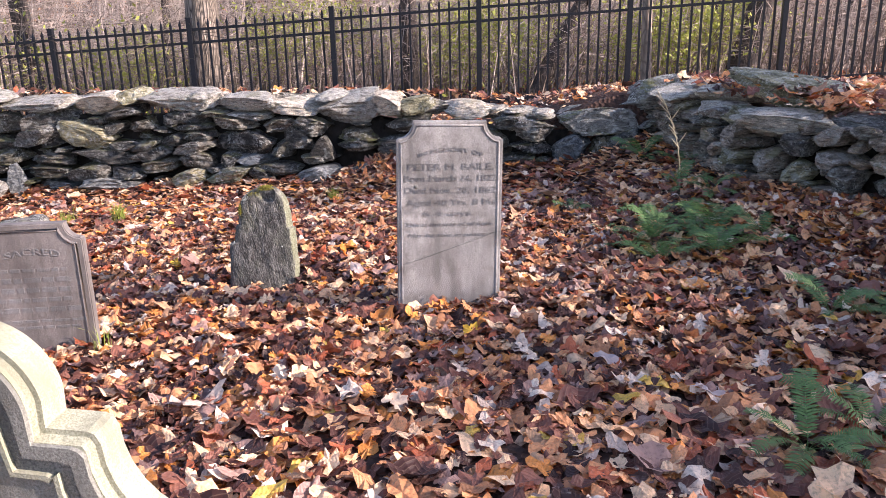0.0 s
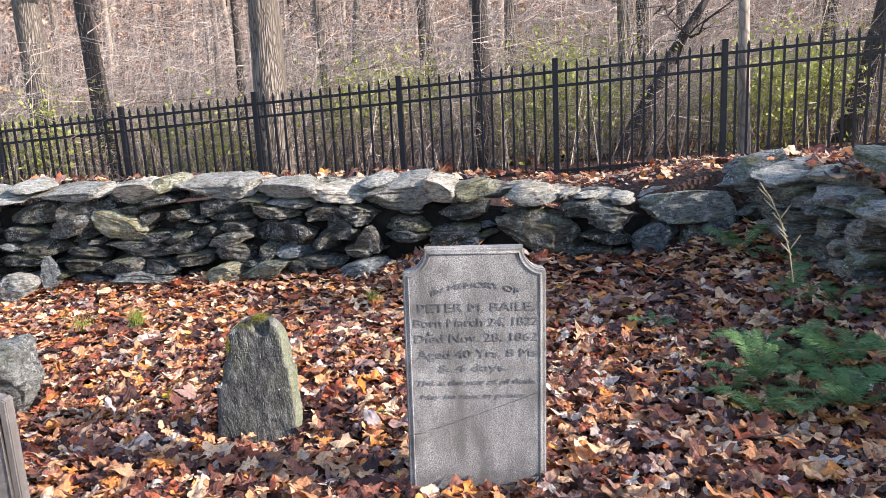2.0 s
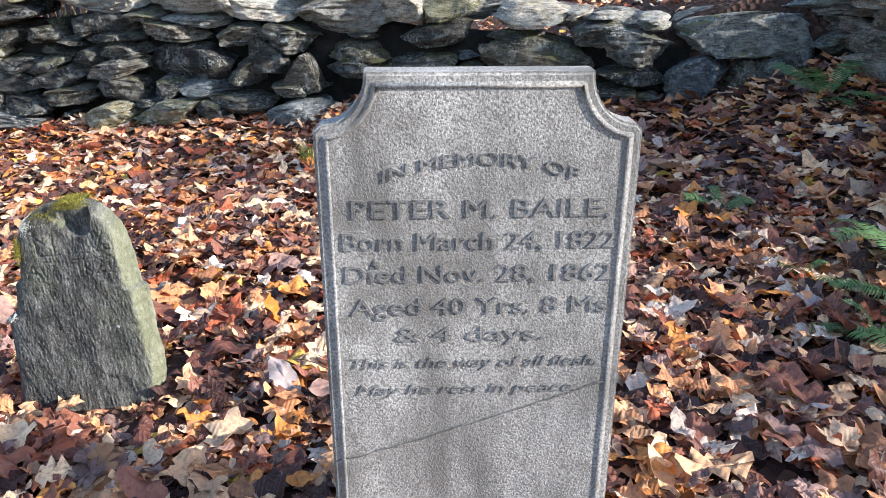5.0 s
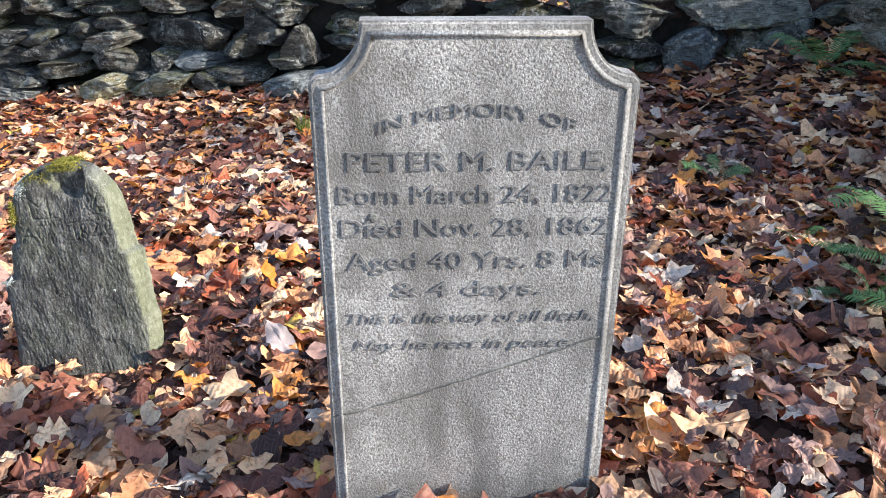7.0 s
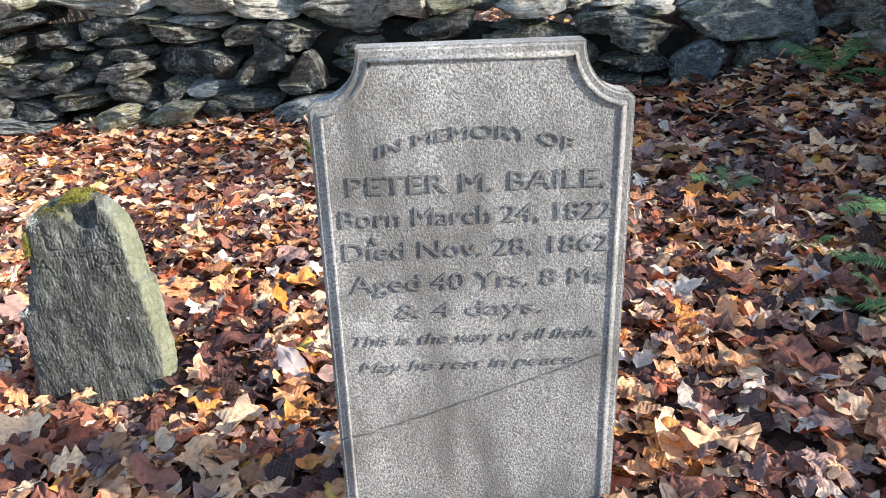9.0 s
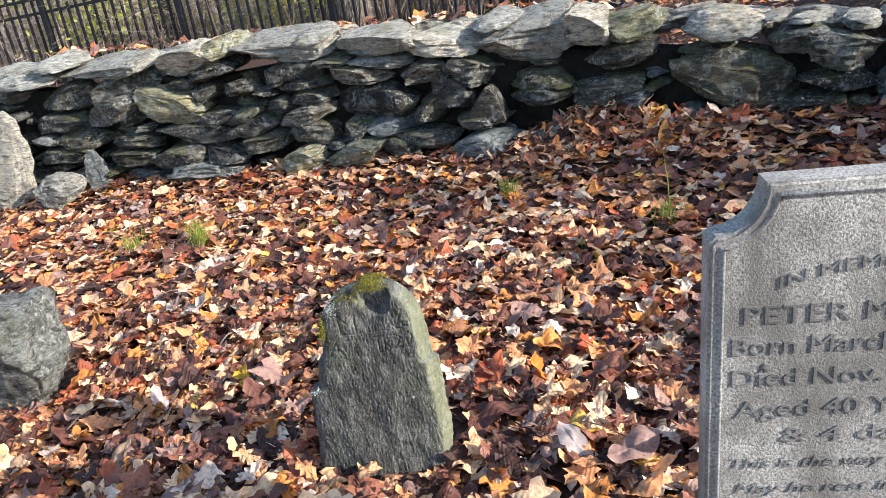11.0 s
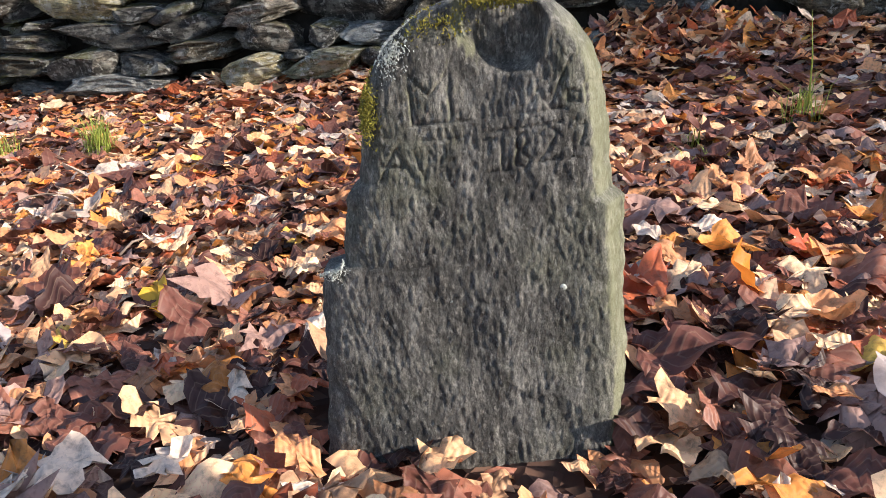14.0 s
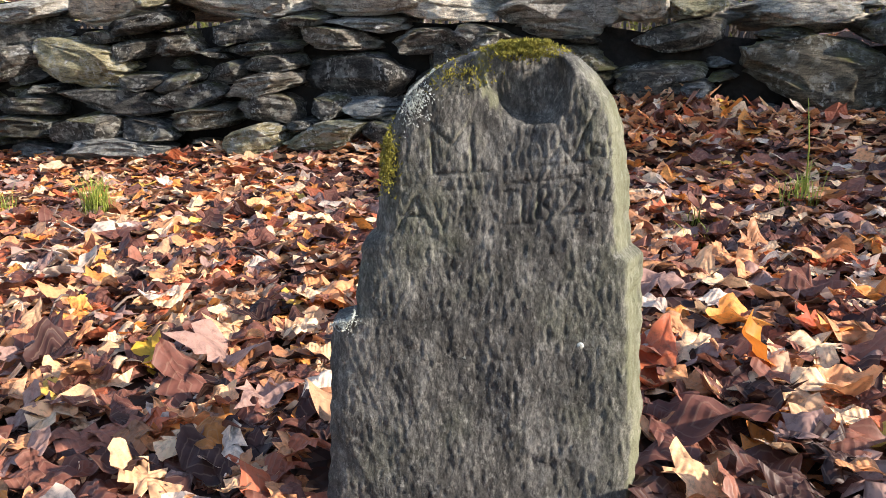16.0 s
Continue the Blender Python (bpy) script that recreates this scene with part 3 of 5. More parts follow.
rng = random.Random(5)


def free_spot(x, z, ln, h):
    return all(abs(x - a) > 0.46 * (ln + l2) or abs(z - c) > 0.45 * (h + h2) for a, c, l2, h2 in laid)


def fill_back():
    """The smaller stones, course by course, in the places that are left."""
    for attempt in range(4200):
        ln = rng.choice((0.62, 0.5, 0.42, 0.34, 0.28, 0.22)) if attempt < 1500 else rng.uniform(0.14, 0.26)
        h = ln * rng.uniform(0.22, 0.4)
        x = rng.uniform(-8.6, 2.6)
        low, top = at_land(x, 8.5 - 0.17 * x), back_top(x)
        z = rng.uniform(low + 0.0, top - h * 0.4)
        if -0.95 < x < 0.2 and z < 0.32:
            continue
        if free_spot(x, z, ln, h):
            # the top course takes the sunlit tone, most others the shaded one
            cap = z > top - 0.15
            mat = SUNLIT_STONE if cap else rng.choice((SHADED_STONE, SHADED_STONE, SHADED_STONE, MID_STONE, BLUE_STONE, DARK_STONE))
            laid.append((x, z, ln, h))
            lay_stone(wall_back, (x, face_y(x, z) + rng.uniform(0.14, 0.36), z), (ln * 1.08, 0.46, h * 1.08), (rng.uniform(-6, 6), rng.uniform(-8, 8), BACK_SLOPE - 9 + rng.uniform(-8, 8)), mat, rng.randrange(9))


fill_back()
for k in range(26):      # the flat stones that lie along the top, behind the front row
    x = -8.4 + k * 0.42 + rng.uniform(-0.1, 0.1)
    lay_stone(wall_back, (x, face_y(x, 0.85) + 0.5 + rng.uniform(-0.05, 0.1), back_top(x) - 0.1), (rng.uniform(0.4, 0.6), 0.45, rng.uniform(0.13, 0.2)), (rng.uniform(-6, 6), rng.uniform(-6, 6), rng.uniform(-25, 25)), SUNLIT_STONE, rng.randrange(4))


def side_top(x, y):
    return float(np.interp(y, [3.0, 4.6, 5.3, 5.9, 6.6, 8.5], [1.12, 1.1, 1.02, 0.96, 1.02, 0.98]))


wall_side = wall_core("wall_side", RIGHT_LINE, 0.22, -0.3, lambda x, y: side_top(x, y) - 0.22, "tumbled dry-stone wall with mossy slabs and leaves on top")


def fill_side():
    pts = [Vector(p) for p in RIGHT_LINE]
    placed = []
    pick_side = random.Random(77)
    for attempt in range(3200):
        f = pick_side.uniform(0, len(pts) - 1.001)
        a = int(f)
        p = pts[a].lerp(pts[a + 1], f - a)
        d = (pts[a + 1] - pts[a]).normalized()
        nrm = Vector((d.y, -d.x))
        ln = pick_side.uniform(0.2, 0.34) if attempt < 700 else pick_side.uniform(0.11, 0.2)
        h = ln * pick_side.uniform(0.35, 0.62)
        top = side_top(p.x, p.y)
        z = pick_side.uniform(0.1, max(0.5, top - 0.15))
        s = sum((pts[i + 1] - pts[i]).length for i in range(a)) + (p - pts[a]).length
        if all(abs(s - u) > 0.42 * (ln + l2) or abs(z - w) > 0.42 * (h + h2) for u, w, l2, h2 in placed):
            placed.append((s, z, ln, h))
            off = 0.24 + 0.14 * (1 - z)
            lay_stone(wall_side, (p.x + nrm.x * off, p.y + nrm.y * off, z), (ln * 1.14, 0.45, h * 1.2), (pick_side.uniform(-12, 12), pick_side.uniform(-12, 12), math.degrees(math.atan2(d.y, d.x)) + pick_side.uniform(-14, 14)), pick_side.choice((TAN_STONE, TAN_STONE, TAN_STONE, MID_STONE, LICHEN_STONE)), pick_side.randrange(11))


fill_side()


def slab(x, y, z, size, turn, mat, pick, label=""):
    lay_stone(wall_side, (x, y, z), size, turn, mat, pick, "slab", label)


slab(2.62, 7.95, 0.93, (0.7, 0.5, 0.16), (4, -8, 20), SUNLIT_STONE, 0)
slab(2.78, 7.25, 0.84, (0.5, 0.5, 0.18), (0, -6, 70), SUNLIT_STONE, 1)
slab(3.0, 7.5, 0.98, (0.9, 0.6, 0.2), (0, 4, 30), SUNLIT_STONE, 2)
slab(3.2, 6.7, 1.04, (1.25, 0.8, 0.26), (10, 10, -22), LICHEN_STONE, 1, "broad sunlit slab with yellow moss")
slab(2.92, 6.35, 0.86, (1.0, 0.6, 0.17), (6, 3, -40), SUNLIT_STONE, 3)
slab(3.45, 5.95, 0.84, (0.8, 0.6, 0.17), (4, 6, -38), BLUE_STONE, 2)
slab(3.95, 5.3, 0.98, (0.8, 0.6, 0.22), (4, 8, -60), LICHEN_STONE, 2)
# cap slabs of the added run that stays out of view
for k in range(8):
    slab(4.05, 4.6 - 0.8 * k, 1.08 + 0.03 * (k % 3), (0.85, 0.7, 0.2), (0, 2, 88 + 5 * (k % 3)), SUNLIT_STONE, k)


# ---- headstones ----
def tablet_outline(width, height, cove, low, lip=0.012):
    """Half outline from the foot up: straight side, small ledge, hollow quarter-round, flat top."""
    w = width / 2
    pts = [(w, low), (w, height - cove - lip), (w - lip, height - cove)]
    for k in range(1, 9):
        a = math.pi / 2 * k / 8
        pts.append((w - lip - (cove - lip) * (math.sin(a)), height - (cove) * math.cos(a)))
    pts.append((w - cove + 0.001, height))
    pts = [p for i, p in enumerate(pts) if i == 0 or abs(p[0] - pts[i - 1][0]) + abs(p[1] - pts[i - 1][1]) > 0.0015]
    return pts + [(-x, z) for x, z in reversed(pts)]


def prism(bm, outline, y0, y1, bevel=0.0):
    front = [bm.verts.new((x, y0, z)) for x, z in outline]
    back = [bm.verts.new((x, y1, z)) for x, z in outline]
    f = bm.faces.new(front[::-1])
    bm.faces.new(back)
    n = len(outline)
    for k in range(n):
        bm.faces.new((front[k], front[(k + 1) % n], back[(k + 1) % n], back[k]))
    bmesh.ops.recalc_face_normals(bm, faces=bm.faces[:])
    if bevel:
        es = [e for e in bm.edges if len(e.link_faces) == 2 and e.calc_face_angle(0) > 0.9 and abs(e.verts[0].co.y - e.verts[1].co.y) < 1e-6]
        bmesh.ops.bevel(bm, geom=es, offset=bevel, segments=3, affect="EDGES")


def border(outline, inset, y, width, depth):
    """A moulding that follows the outline a little inside it."""
    n = len(outline)
    rings = []
    for d, yy in ((inset, y), (inset + width * 0.4, y - depth), (inset + width * 0.75, y - depth), (inset + width, y + 0.002)):
        ring = []
        for k in range(n):
            p0, p1, p2 = Vector(outline[k - 1]), Vector(outline[k]), Vector(outline[(k + 1) % n])
            a, c = (p1 - p0).normalized(), (p2 - p1).normalized()
            t = (a + c).normalized()
            nrm = Vector((-t.y, t.x))
            s = d / max(0.5, nrm.dot(Vector((-a.y, a.x))))
            q = p1 + nrm * s
            ring.append((q.x, yy, q.y))
        rings.append(ring)
    vs = [p for r in rings for p in r]
    fs = []
    for i in range(3):
        for k in range(n):
            fs.append((i * n + k, i * n + (k + 1) % n, (i + 1) * n + (k + 1) % n, (i + 1) * n + k))
    return vs, fs


def inscription(parent, text, x, z, width, height, y, mat=LETTER, slant=0.0, heavy=0.0, arch=0.0, deep=0.0022):
    cu = bpy.data.curves.new("inscription", "FONT")
    cu.body, cu.align_x, cu.size, cu.extrude, cu.shear, cu.offset = text, "CENTER", 1.0, 0.5, slant, heavy
    cu.resolution_u = 3
    tmp = new("inscription", cu)
    me = bpy.data.meshes.new_from_object(tmp.evaluated_get(bpy.context.evaluated_depsgraph_get()))
    bpy.data.objects.remove(tmp)
    bpy.data.curves.remove(cu)
    co = np.array([v.co[:] for v in me.vertices])
    co[:, 0] -= (co[:, 0].max() + co[:, 0].min()) / 2
    sx = width / (co[:, 0].max() - co[:, 0].min())
    sz = height / 0.73
    out = np.stack([co[:, 0] * sx, -co[:, 2] * 2 * deep, co[:, 1] * sz], -1)
    if arch:
        out[:, 2] += arch * (1 - (2 * out[:, 0] / width) ** 2)
    out += (x, y, z)
    # one object for each letter: pieces that stand above one another belong together
    root = list(range(len(out)))

    def find(k):
        while root[k] != k:
            root[k] = root[root[k]]
            k = root[k]
        return k

    polys = [tuple(p.vertices) for p in me.polygons]
    for p in polys:
        for v in p[1:]:
            root[find(v)] = find(p[0])
    spans = {}
    for k in range(len(out)):
        a = spans.setdefault(find(k), [1e9, -1e9])
        a[0], a[1] = min(a[0], out[k, 0]), max(a[1], out[k, 0])
    groups = []
    for key, (lo, hi) in sorted(spans.items(), key=lambda s: s[1][0] - s[1][1]):
        for g in groups:
            if min(hi, g[1]) - max(lo, g[0]) > 0.5 * (hi - lo):
                g[2].add(key)
                break
        else:
            groups.append([lo, hi, {key}])
    for lo, hi, keys in groups:
        own = [k for k in range(len(out)) if find(k) in keys]
        at = {k: n for n, k in enumerate(own)}
        fs = [tuple(at[v] for v in p) for p in polys if p[0] in at]
        from_arrays("letter", out[own], fs, mat, parent, smooth=False)
    bpy.data.meshes.remove(me)


def tall_headstone():
    """The marble tablet with hollowed shoulders that the walk leads up to."""
    st = base_of("headstone", (0.01, 4.6, -0.1), "grey weathered marble headstone with hollowed shoulders and carved inscription", "headstone", "marble headstones", 3.5, (-1.0, 1.3))
    out = tablet_outline(0.632, 1.215, 0.1, -0.25)
    bm = bmesh.new()
    prism(bm, out, 0.0, 0.07, 0.006)
    part("tablet", bm, MARBLE, st)
    vs, fs = border(out, 0.017, -0.0005, 0.013, 0.0042)
    from_arrays("border_moulding", vs, fs, MARBLE, st)
    y = -0.001
    inscription(st, "IN MEMORY OF", 0.006, 1.003, 0.385, 0.027, y, arch=0.035)
    inscription(st, "PETER M. BAILE,", 0.008, 0.93, 0.515, 0.041, y)
    inscription(st, "Born March 24, 1822", 0.006, 0.862, 0.552, 0.04, y)
    inscription(st, "Died Nov. 28, 1862", 0.006, 0.79, 0.548, 0.04, y)
    inscription(st, "Aged 40 Yrs. 8 Ms", 0.008, 0.716, 0.535, 0.04, y)
    inscription(st, "& 4 days.", -0.01, 0.652, 0.315, 0.036, y)
    inscription(st, "This is the way of all flesh,", 0.0, 0.588, 0.53, 0.026, y, slant=0.25, heavy=0.0)
    inscription(st, "May he rest in peace.", -0.015, 0.522, 0.48, 0.026, y, slant=0.25, heavy=0.0)
    crack = [(-0.31 + 0.6 * k / 24, -0.0015, 0.347 + 0.2 * (k / 24) ** 1.1 + 0.006 * noise.noise(Vector((k * 0.6, 2, 3)))) for k in range(25)]
    vs, fs = tube(crack, [0.0014 + 0.0008 * (k % 3) for k in range(25)], 5)
    from_arrays("crack", vs, fs, LIME_DARK, st, "dark hairline crack across the stone")
    vs, fs = tube([(-0.205, 0.002, 0.83), (-0.205, -0.0025, 0.83)], [0.013, 0.009], 10)
    from_arrays("pit", vs, fs, LIME_DARK, st, "dark weathered pit")
    return st


tall_headstone()


def brown_headstone():
    """The lower marble tablet farther over, with worn writing."""
    st = base_of("headstone", (-2.42, 4.42, -0.18), "brownish marble headstone with hollowed shoulders and worn writing", "headstone", "marble headstones", 4, (0, 0))
    out = tablet_outline(0.66, 0.8, 0.09, -0.2)
    bm = bmesh.new()
    prism(bm, out, 0.0, 0.07, 0.006)
    part("tablet", bm, MARBLE_BROWN, st)
    vs, fs = border(out, 0.03, -0.0005, 0.018, 0.006)
    from_arrays("border_moulding", vs, fs, MARBLE_BROWN, st, "pale raised border")
    inscription(st, "SACRED", 0.05, 0.6, 0.3, 0.04, -0.001, arch=0.02)
    r2 = random.Random(3)
    for k, (z, h, w) in enumerate(((0.53, 0.02, 0.44), (0.47, 0.03, 0.46), (0.41, 0.03, 0.44), (0.35, 0.025, 0.42), (0.29, 0.03, 0.4), (0.22, 0.016, 0.44), (0.18, 0.016, 0.42))):
        x = -w / 2
        while x < w / 2:
            ln = r2.uniform(0.03, 0.09)
            bm = bmesh.new()
            box(bm, (ln, 0.003, h), (x + ln / 2, -0.001, z), 0.001)
            part("worn_word", bm, LETTER, st)
            x += ln + 0.014
    return st


brown_headstone()


def ornate_headstone():
    """The near stone with a round crest, stepped shoulders and a sunk panel."""
    st = base_of("ornate_headstone", (-1.19, 1.6, -0.12), "pale limestone headstone with round crest and moulded shoulders", "headstone", "", -6)
    up, sc = 0.55, 0.74

    def crest(d):
        pts = [(0.77 - d, -0.1), (0.77 - d, 0.38 - d * 0.5)]
        for k in range(9):
            a = math.pi / 2 * k / 8
            pts.append((0.73 - d - 0.325 * math.sin(a), 0.4 + 0.33 * (1 - math.cos(a)) - d * 0.6))
        pts.append((0.39 - d, 0.76 - d))
        pts.append((0.37 - d, 0.77 - d))
        pts.append((0.25 - d * 0.75, 0.78 - d))
        for k in range(1, 13):
            a = math.pi / 2 * k / 12
            pts.append(((0.255 - d) * math.cos(a * 0.98 + 0.02), 0.83 - d * 0.35 + (0.245 - d * 0.65) * math.sin(a)))
        pts = pts[:-1] + [(0.0, 1.075 - d)]
        pts = pts[:1] + [(x, z + up) for x, z in pts[1:]]
        pts = [(x * sc, z * sc) for x, z in pts]
        return pts + [(-x, z) for x, z in reversed(pts[:-1])]

    bm = bmesh.new()
    prism(bm, crest(0.0), 0.0, 0.13, 0.022)
    part("body", bm, LIMESTONE, st)
    # The groove is a flush strip; its shade is only a darker colour.
    for d0, d1, y0, y1, mat, nm in ((0.03, 0.07, 0.003, -0.012, LIME_SHADED, "outer_moulding"), (0.078, 0.112, 0.002, -0.002, LIME_DARK, "shaded_groove"), (0.112, 0.126, 0.0, -0.016, LIMESTONE, "inner_moulding")):
        a, c = crest(d0), crest(d1)
        n = len(a)
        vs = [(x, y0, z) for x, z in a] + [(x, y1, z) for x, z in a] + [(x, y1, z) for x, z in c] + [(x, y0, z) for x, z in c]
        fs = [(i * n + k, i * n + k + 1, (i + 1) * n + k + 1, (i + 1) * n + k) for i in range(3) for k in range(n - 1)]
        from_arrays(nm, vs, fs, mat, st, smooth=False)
    bm = bmesh.new()
    prism(bm, crest(0.127), -0.008, 0.0, 0.003)
    part("panel", bm, LIME_SHADED, st, "sunk panel in shaded grey")
    vs, fs = tube([(0.07 * math.cos(a), -0.016, 0.85 + 0.085 * math.sin(a)) for a in np.linspace(0.2, 2.9, 14)], [0.014] * 14, 8)
    from_arrays("carved_scroll", vs, fs, LIMESTONE, st)
    return st


ornate_headstone()


# strokes of the hand-cut letters on the old slate marker, in its own metres: the name, the rules and initials, the year
NAME_CUTS = [((-0.088, 0.631), (-0.086, 0.566)), ((-0.086, 0.629), (-0.061, 0.603)), ((-0.061, 0.603), (-0.038, 0.631)), ((-0.035, 0.629), (-0.032, 0.570)), ((0.003, 0.601), (0.036, 0.601)), ((0.012, 0.608), (0.013, 0.591)), ((0.023, 0.615), (0.024, 0.593)), ((0.049, 0.623), (0.069, 0.581)), ((0.069, 0.581), (0.086, 0.605)), ((0.086, 0.605), (0.102, 0.580)), ((0.102, 0.580), (0.128, 0.645)), ((0.126, 0.603), (0.127, 0.585)), ((0.126, 0.603), (0.140, 0.600)), ((0.140, 0.600), (0.141, 0.588)), ((0.141, 0.588), (0.127, 0.585)), ((0.149, 0.611), (0.152, 0.583)), ((0.149, 0.611), (0.162, 0.612)), ((0.150, 0.598), (0.160, 0.597)), ((0.152, 0.583), (0.165, 0.584))]
RULE_CUTS = [((-0.086, 0.563), (-0.017, 0.566)), ((-0.017, 0.566), (0.124, 0.580)), ((-0.078, 0.540), (-0.017, 0.544)), ((0.010, 0.548), (0.116, 0.560)), ((-0.139, 0.483), (-0.114, 0.530)), ((-0.114, 0.530), (-0.088, 0.487)), ((-0.131, 0.506), (-0.095, 0.504)), ((-0.074, 0.487), (-0.065, 0.525)), ((-0.065, 0.525), (-0.053, 0.505)), ((-0.053, 0.505), (-0.044, 0.525)), ((-0.044, 0.525), (-0.042, 0.486)), ((-0.087, 0.525), (-0.074, 0.487)), ((-0.004, 0.535), (-0.001, 0.531)), ((-0.004, 0.506), (0.001, 0.492)), ((0.010, 0.538), (0.028, 0.540)), ((0.018, 0.539), (0.017, 0.520)), ((0.003, 0.492), (0.051, 0.495)), ((0.037, 0.547), (0.035, 0.494)), ((0.056, 0.543), (0.068, 0.547))]
YEAR_CUTS = [((0.068, 0.547), (0.072, 0.533)), ((0.072, 0.533), (0.057, 0.520)), ((0.057, 0.520), (0.055, 0.504)), ((0.055, 0.504), (0.069, 0.497)), ((0.069, 0.497), (0.075, 0.510)), ((0.075, 0.510), (0.058, 0.527)), ((0.058, 0.527), (0.056, 0.543)), ((0.087, 0.545), (0.099, 0.555)), ((0.099, 0.555), (0.112, 0.547)), ((0.112, 0.547), (0.104, 0.529)), ((0.104, 0.529), (0.083, 0.503)), ((0.083, 0.503), (0.117, 0.511)), ((0.133, 0.550), (0.150, 0.556)), ((0.150, 0.556), (0.148, 0.537)), ((0.148, 0.537), (0.137, 0.531)), ((0.137, 0.531), (0.156, 0.523)), ((0.156, 0.523), (0.150, 0.505)), ((0.150, 0.505), (0.131, 0.512)), ((0.164, 0.509), (0.165, 0.486))]


def slate_marker():
    """The old round-topped marker: rough split faces, chipped steps, a worn hollow, shallow hand-cut letters."""
    st = base_of("old_slate_marker", (-1.235, 5.33, -0.13), "rough dark slate grave marker with mossy round top", "headstone", "", 1.0, (-1.0, 0))
    H = 0.735
    nz, nx = 280, 170
    zs = np.linspace(-0.12, H, nz)

    def halves(z):
        left = np.interp(z, [-.12, .0, .10, .33, .345, .355, .455, .47, .48, .56], [-.275, -.268, -.258, -.244, -.240, -.206, -.194, -.184, -.170, -.163])
        right = np.interp(z, [-.12, .0, .05, .2, .22, .425, .435, .45, .56], [.215, .212, .216, .228, .22, .216, .214, .198, .188])
        top = np.clip(1 - (np.maximum(z - 0.53, 0) / (H - 0.53 + 1e-6)) ** 2.3, 0, 1) ** 0.46
        f = np.where(z > 0.53, top, 1.0)
        mid = 0.042
        wob = 0.0012 * np.sin(61 * z) + 0.001 * np.sin(173 * z + 1)
        return mid + (left - mid) * f + wob * f, mid + (right - mid) * f + wob * f

    L, R = halves(zs)
    u = np.linspace(0, 1, nx)
    X = L[:, None] + (R - L)[:, None] * u
    Z = np.repeat(zs[:, None], nx, 1)
    edge = np.minimum(u, 1 - u)[None] * (R - L)[:, None]
    edge = np.minimum(edge, np.clip(H - Z, 0, 1))
    Y = 0.028 * np.exp(-edge / 0.016)
    to_right = (1 - u)[None] * (R - L)[:, None]
    Y = Y + 0.032 * (1 - ease(0.0, 0.034, to_right + 0.006 * np.sin(9 * Z + 1)))
    rough = np.zeros_like(X)
    for i in range(nz):
        for j in range(nx):
            x, z = X[i, j], Z[i, j]
            rough[i, j] = 0.007 * noise.noise(Vector((x * 7, 3.1, z * 4))) + 0.002 * noise.noise(Vector((x * 34 + z * 9, 1.7, z * 9))) + 0.0022 * abs(noise.noise(Vector((x * 80 + z * 14, 5, z * 20)))) + 0.0024 * noise.noise(Vector((x * 170, 5, z * 70)))
            step = noise.noise(Vector((x * 6 + 4, 8.2, z * 3.5)))
            rough[i, j] += 0.0035 * (1 if step > 0.12 else 0) * min(1, (step - 0.12) * 14) if step > 0.12 else 0
    Y = Y + rough
    hollow = np.sqrt(((X - 0.036) / (0.06 + 0.25 * np.clip(Z - 0.66, 0, 0.1))) ** 2 + ((Z - 0.69) / 0.066) ** 2) + 0.1 * np.sin(47 * X + 31 * Z)
    Y = Y + 0.03 * (1 - ease(0.72, 1.08, hollow)) + 0.006 * (1 - ease(1.0, 1.9, hollow))
    cut = np.full_like(X, 1.0)
    for (ax, az), (bx, bz) in NAME_CUTS + RULE_CUTS + YEAR_CUTS:
        t = np.clip(((X - ax) * (bx - ax) + (Z - az) * (bz - az)) / ((bx - ax) ** 2 + (bz - az) ** 2), 0, 1)
        cut = np.minimum(cut, np.hypot(X - ax - t * (bx - ax), Z - az - t * (bz - az)))
    Y = Y + 0.0046 * np.clip(1 - cut / 0.0038, 0, 1) * np.clip(0.75 + 0.6 * np.sin(31 * X + 17 * Z) * np.sin(23 * Z), 0.2, 1)
    Y = Y - 0.02 * ease(0.3, -0.1, Z)
    back = 0.082 - 0.014 * np.exp(-edge / 0.02) + 0.5 * rough[:, ::-1]
    vs = np.concatenate([np.stack([X, Y, Z], -1).reshape(-1, 3), np.stack([X, back, Z], -1).reshape(-1, 3)])
    i, j = np.meshgrid(np.arange(nz - 1), np.arange(nx - 1), indexing="ij")
    a = (i * nx + j).ravel()
    front = np.stack([a, a + 1, a + nx + 1, a + nx], -1)
    o = nz * nx
    rear = np.stack([a + o, a + nx + o, a + nx + 1 + o, a + 1 + o], -1)
    k = np.arange(nz - 1)
    ls = np.stack([k * nx, (k + 1) * nx, (k + 1) * nx + o, k * nx + o], -1)
    rs = np.stack([k * nx + nx - 1, k * nx + nx - 1 + o, (k + 1) * nx + nx - 1 + o, (k + 1) * nx + nx - 1], -1)
    q = np.arange(nx - 1)
    tp = np.stack([(nz - 1) * nx + q, (nz - 1) * nx + q + 1, (nz - 1) * nx + q + 1 + o, (nz - 1) * nx + q + o], -1)
    from_arrays("slate", vs, np.concatenate([front, rear, ls, rs, tp]), SLATE, st)
    r2 = random.Random(8)

    def tuft(name, cx, cz, wx, wz, count, mat, size, label, ydeep=0.05):
        pieces = []
        for _ in range(count):
            x, z = r2.gauss(cx, wx), r2.gauss(cz, wz)
            lo, hi = halves(np.array([min(z, H - 0.002)]))
            x = min(max(x, lo[0]), hi[0])
            zt = 0.53 + 0.205 * max(0, 1 - (abs(x - 0.042) / (0.152 if x > 0.042 else 0.205)) ** 2.17) ** 0.435
            z = min(z, zt + 0.002)
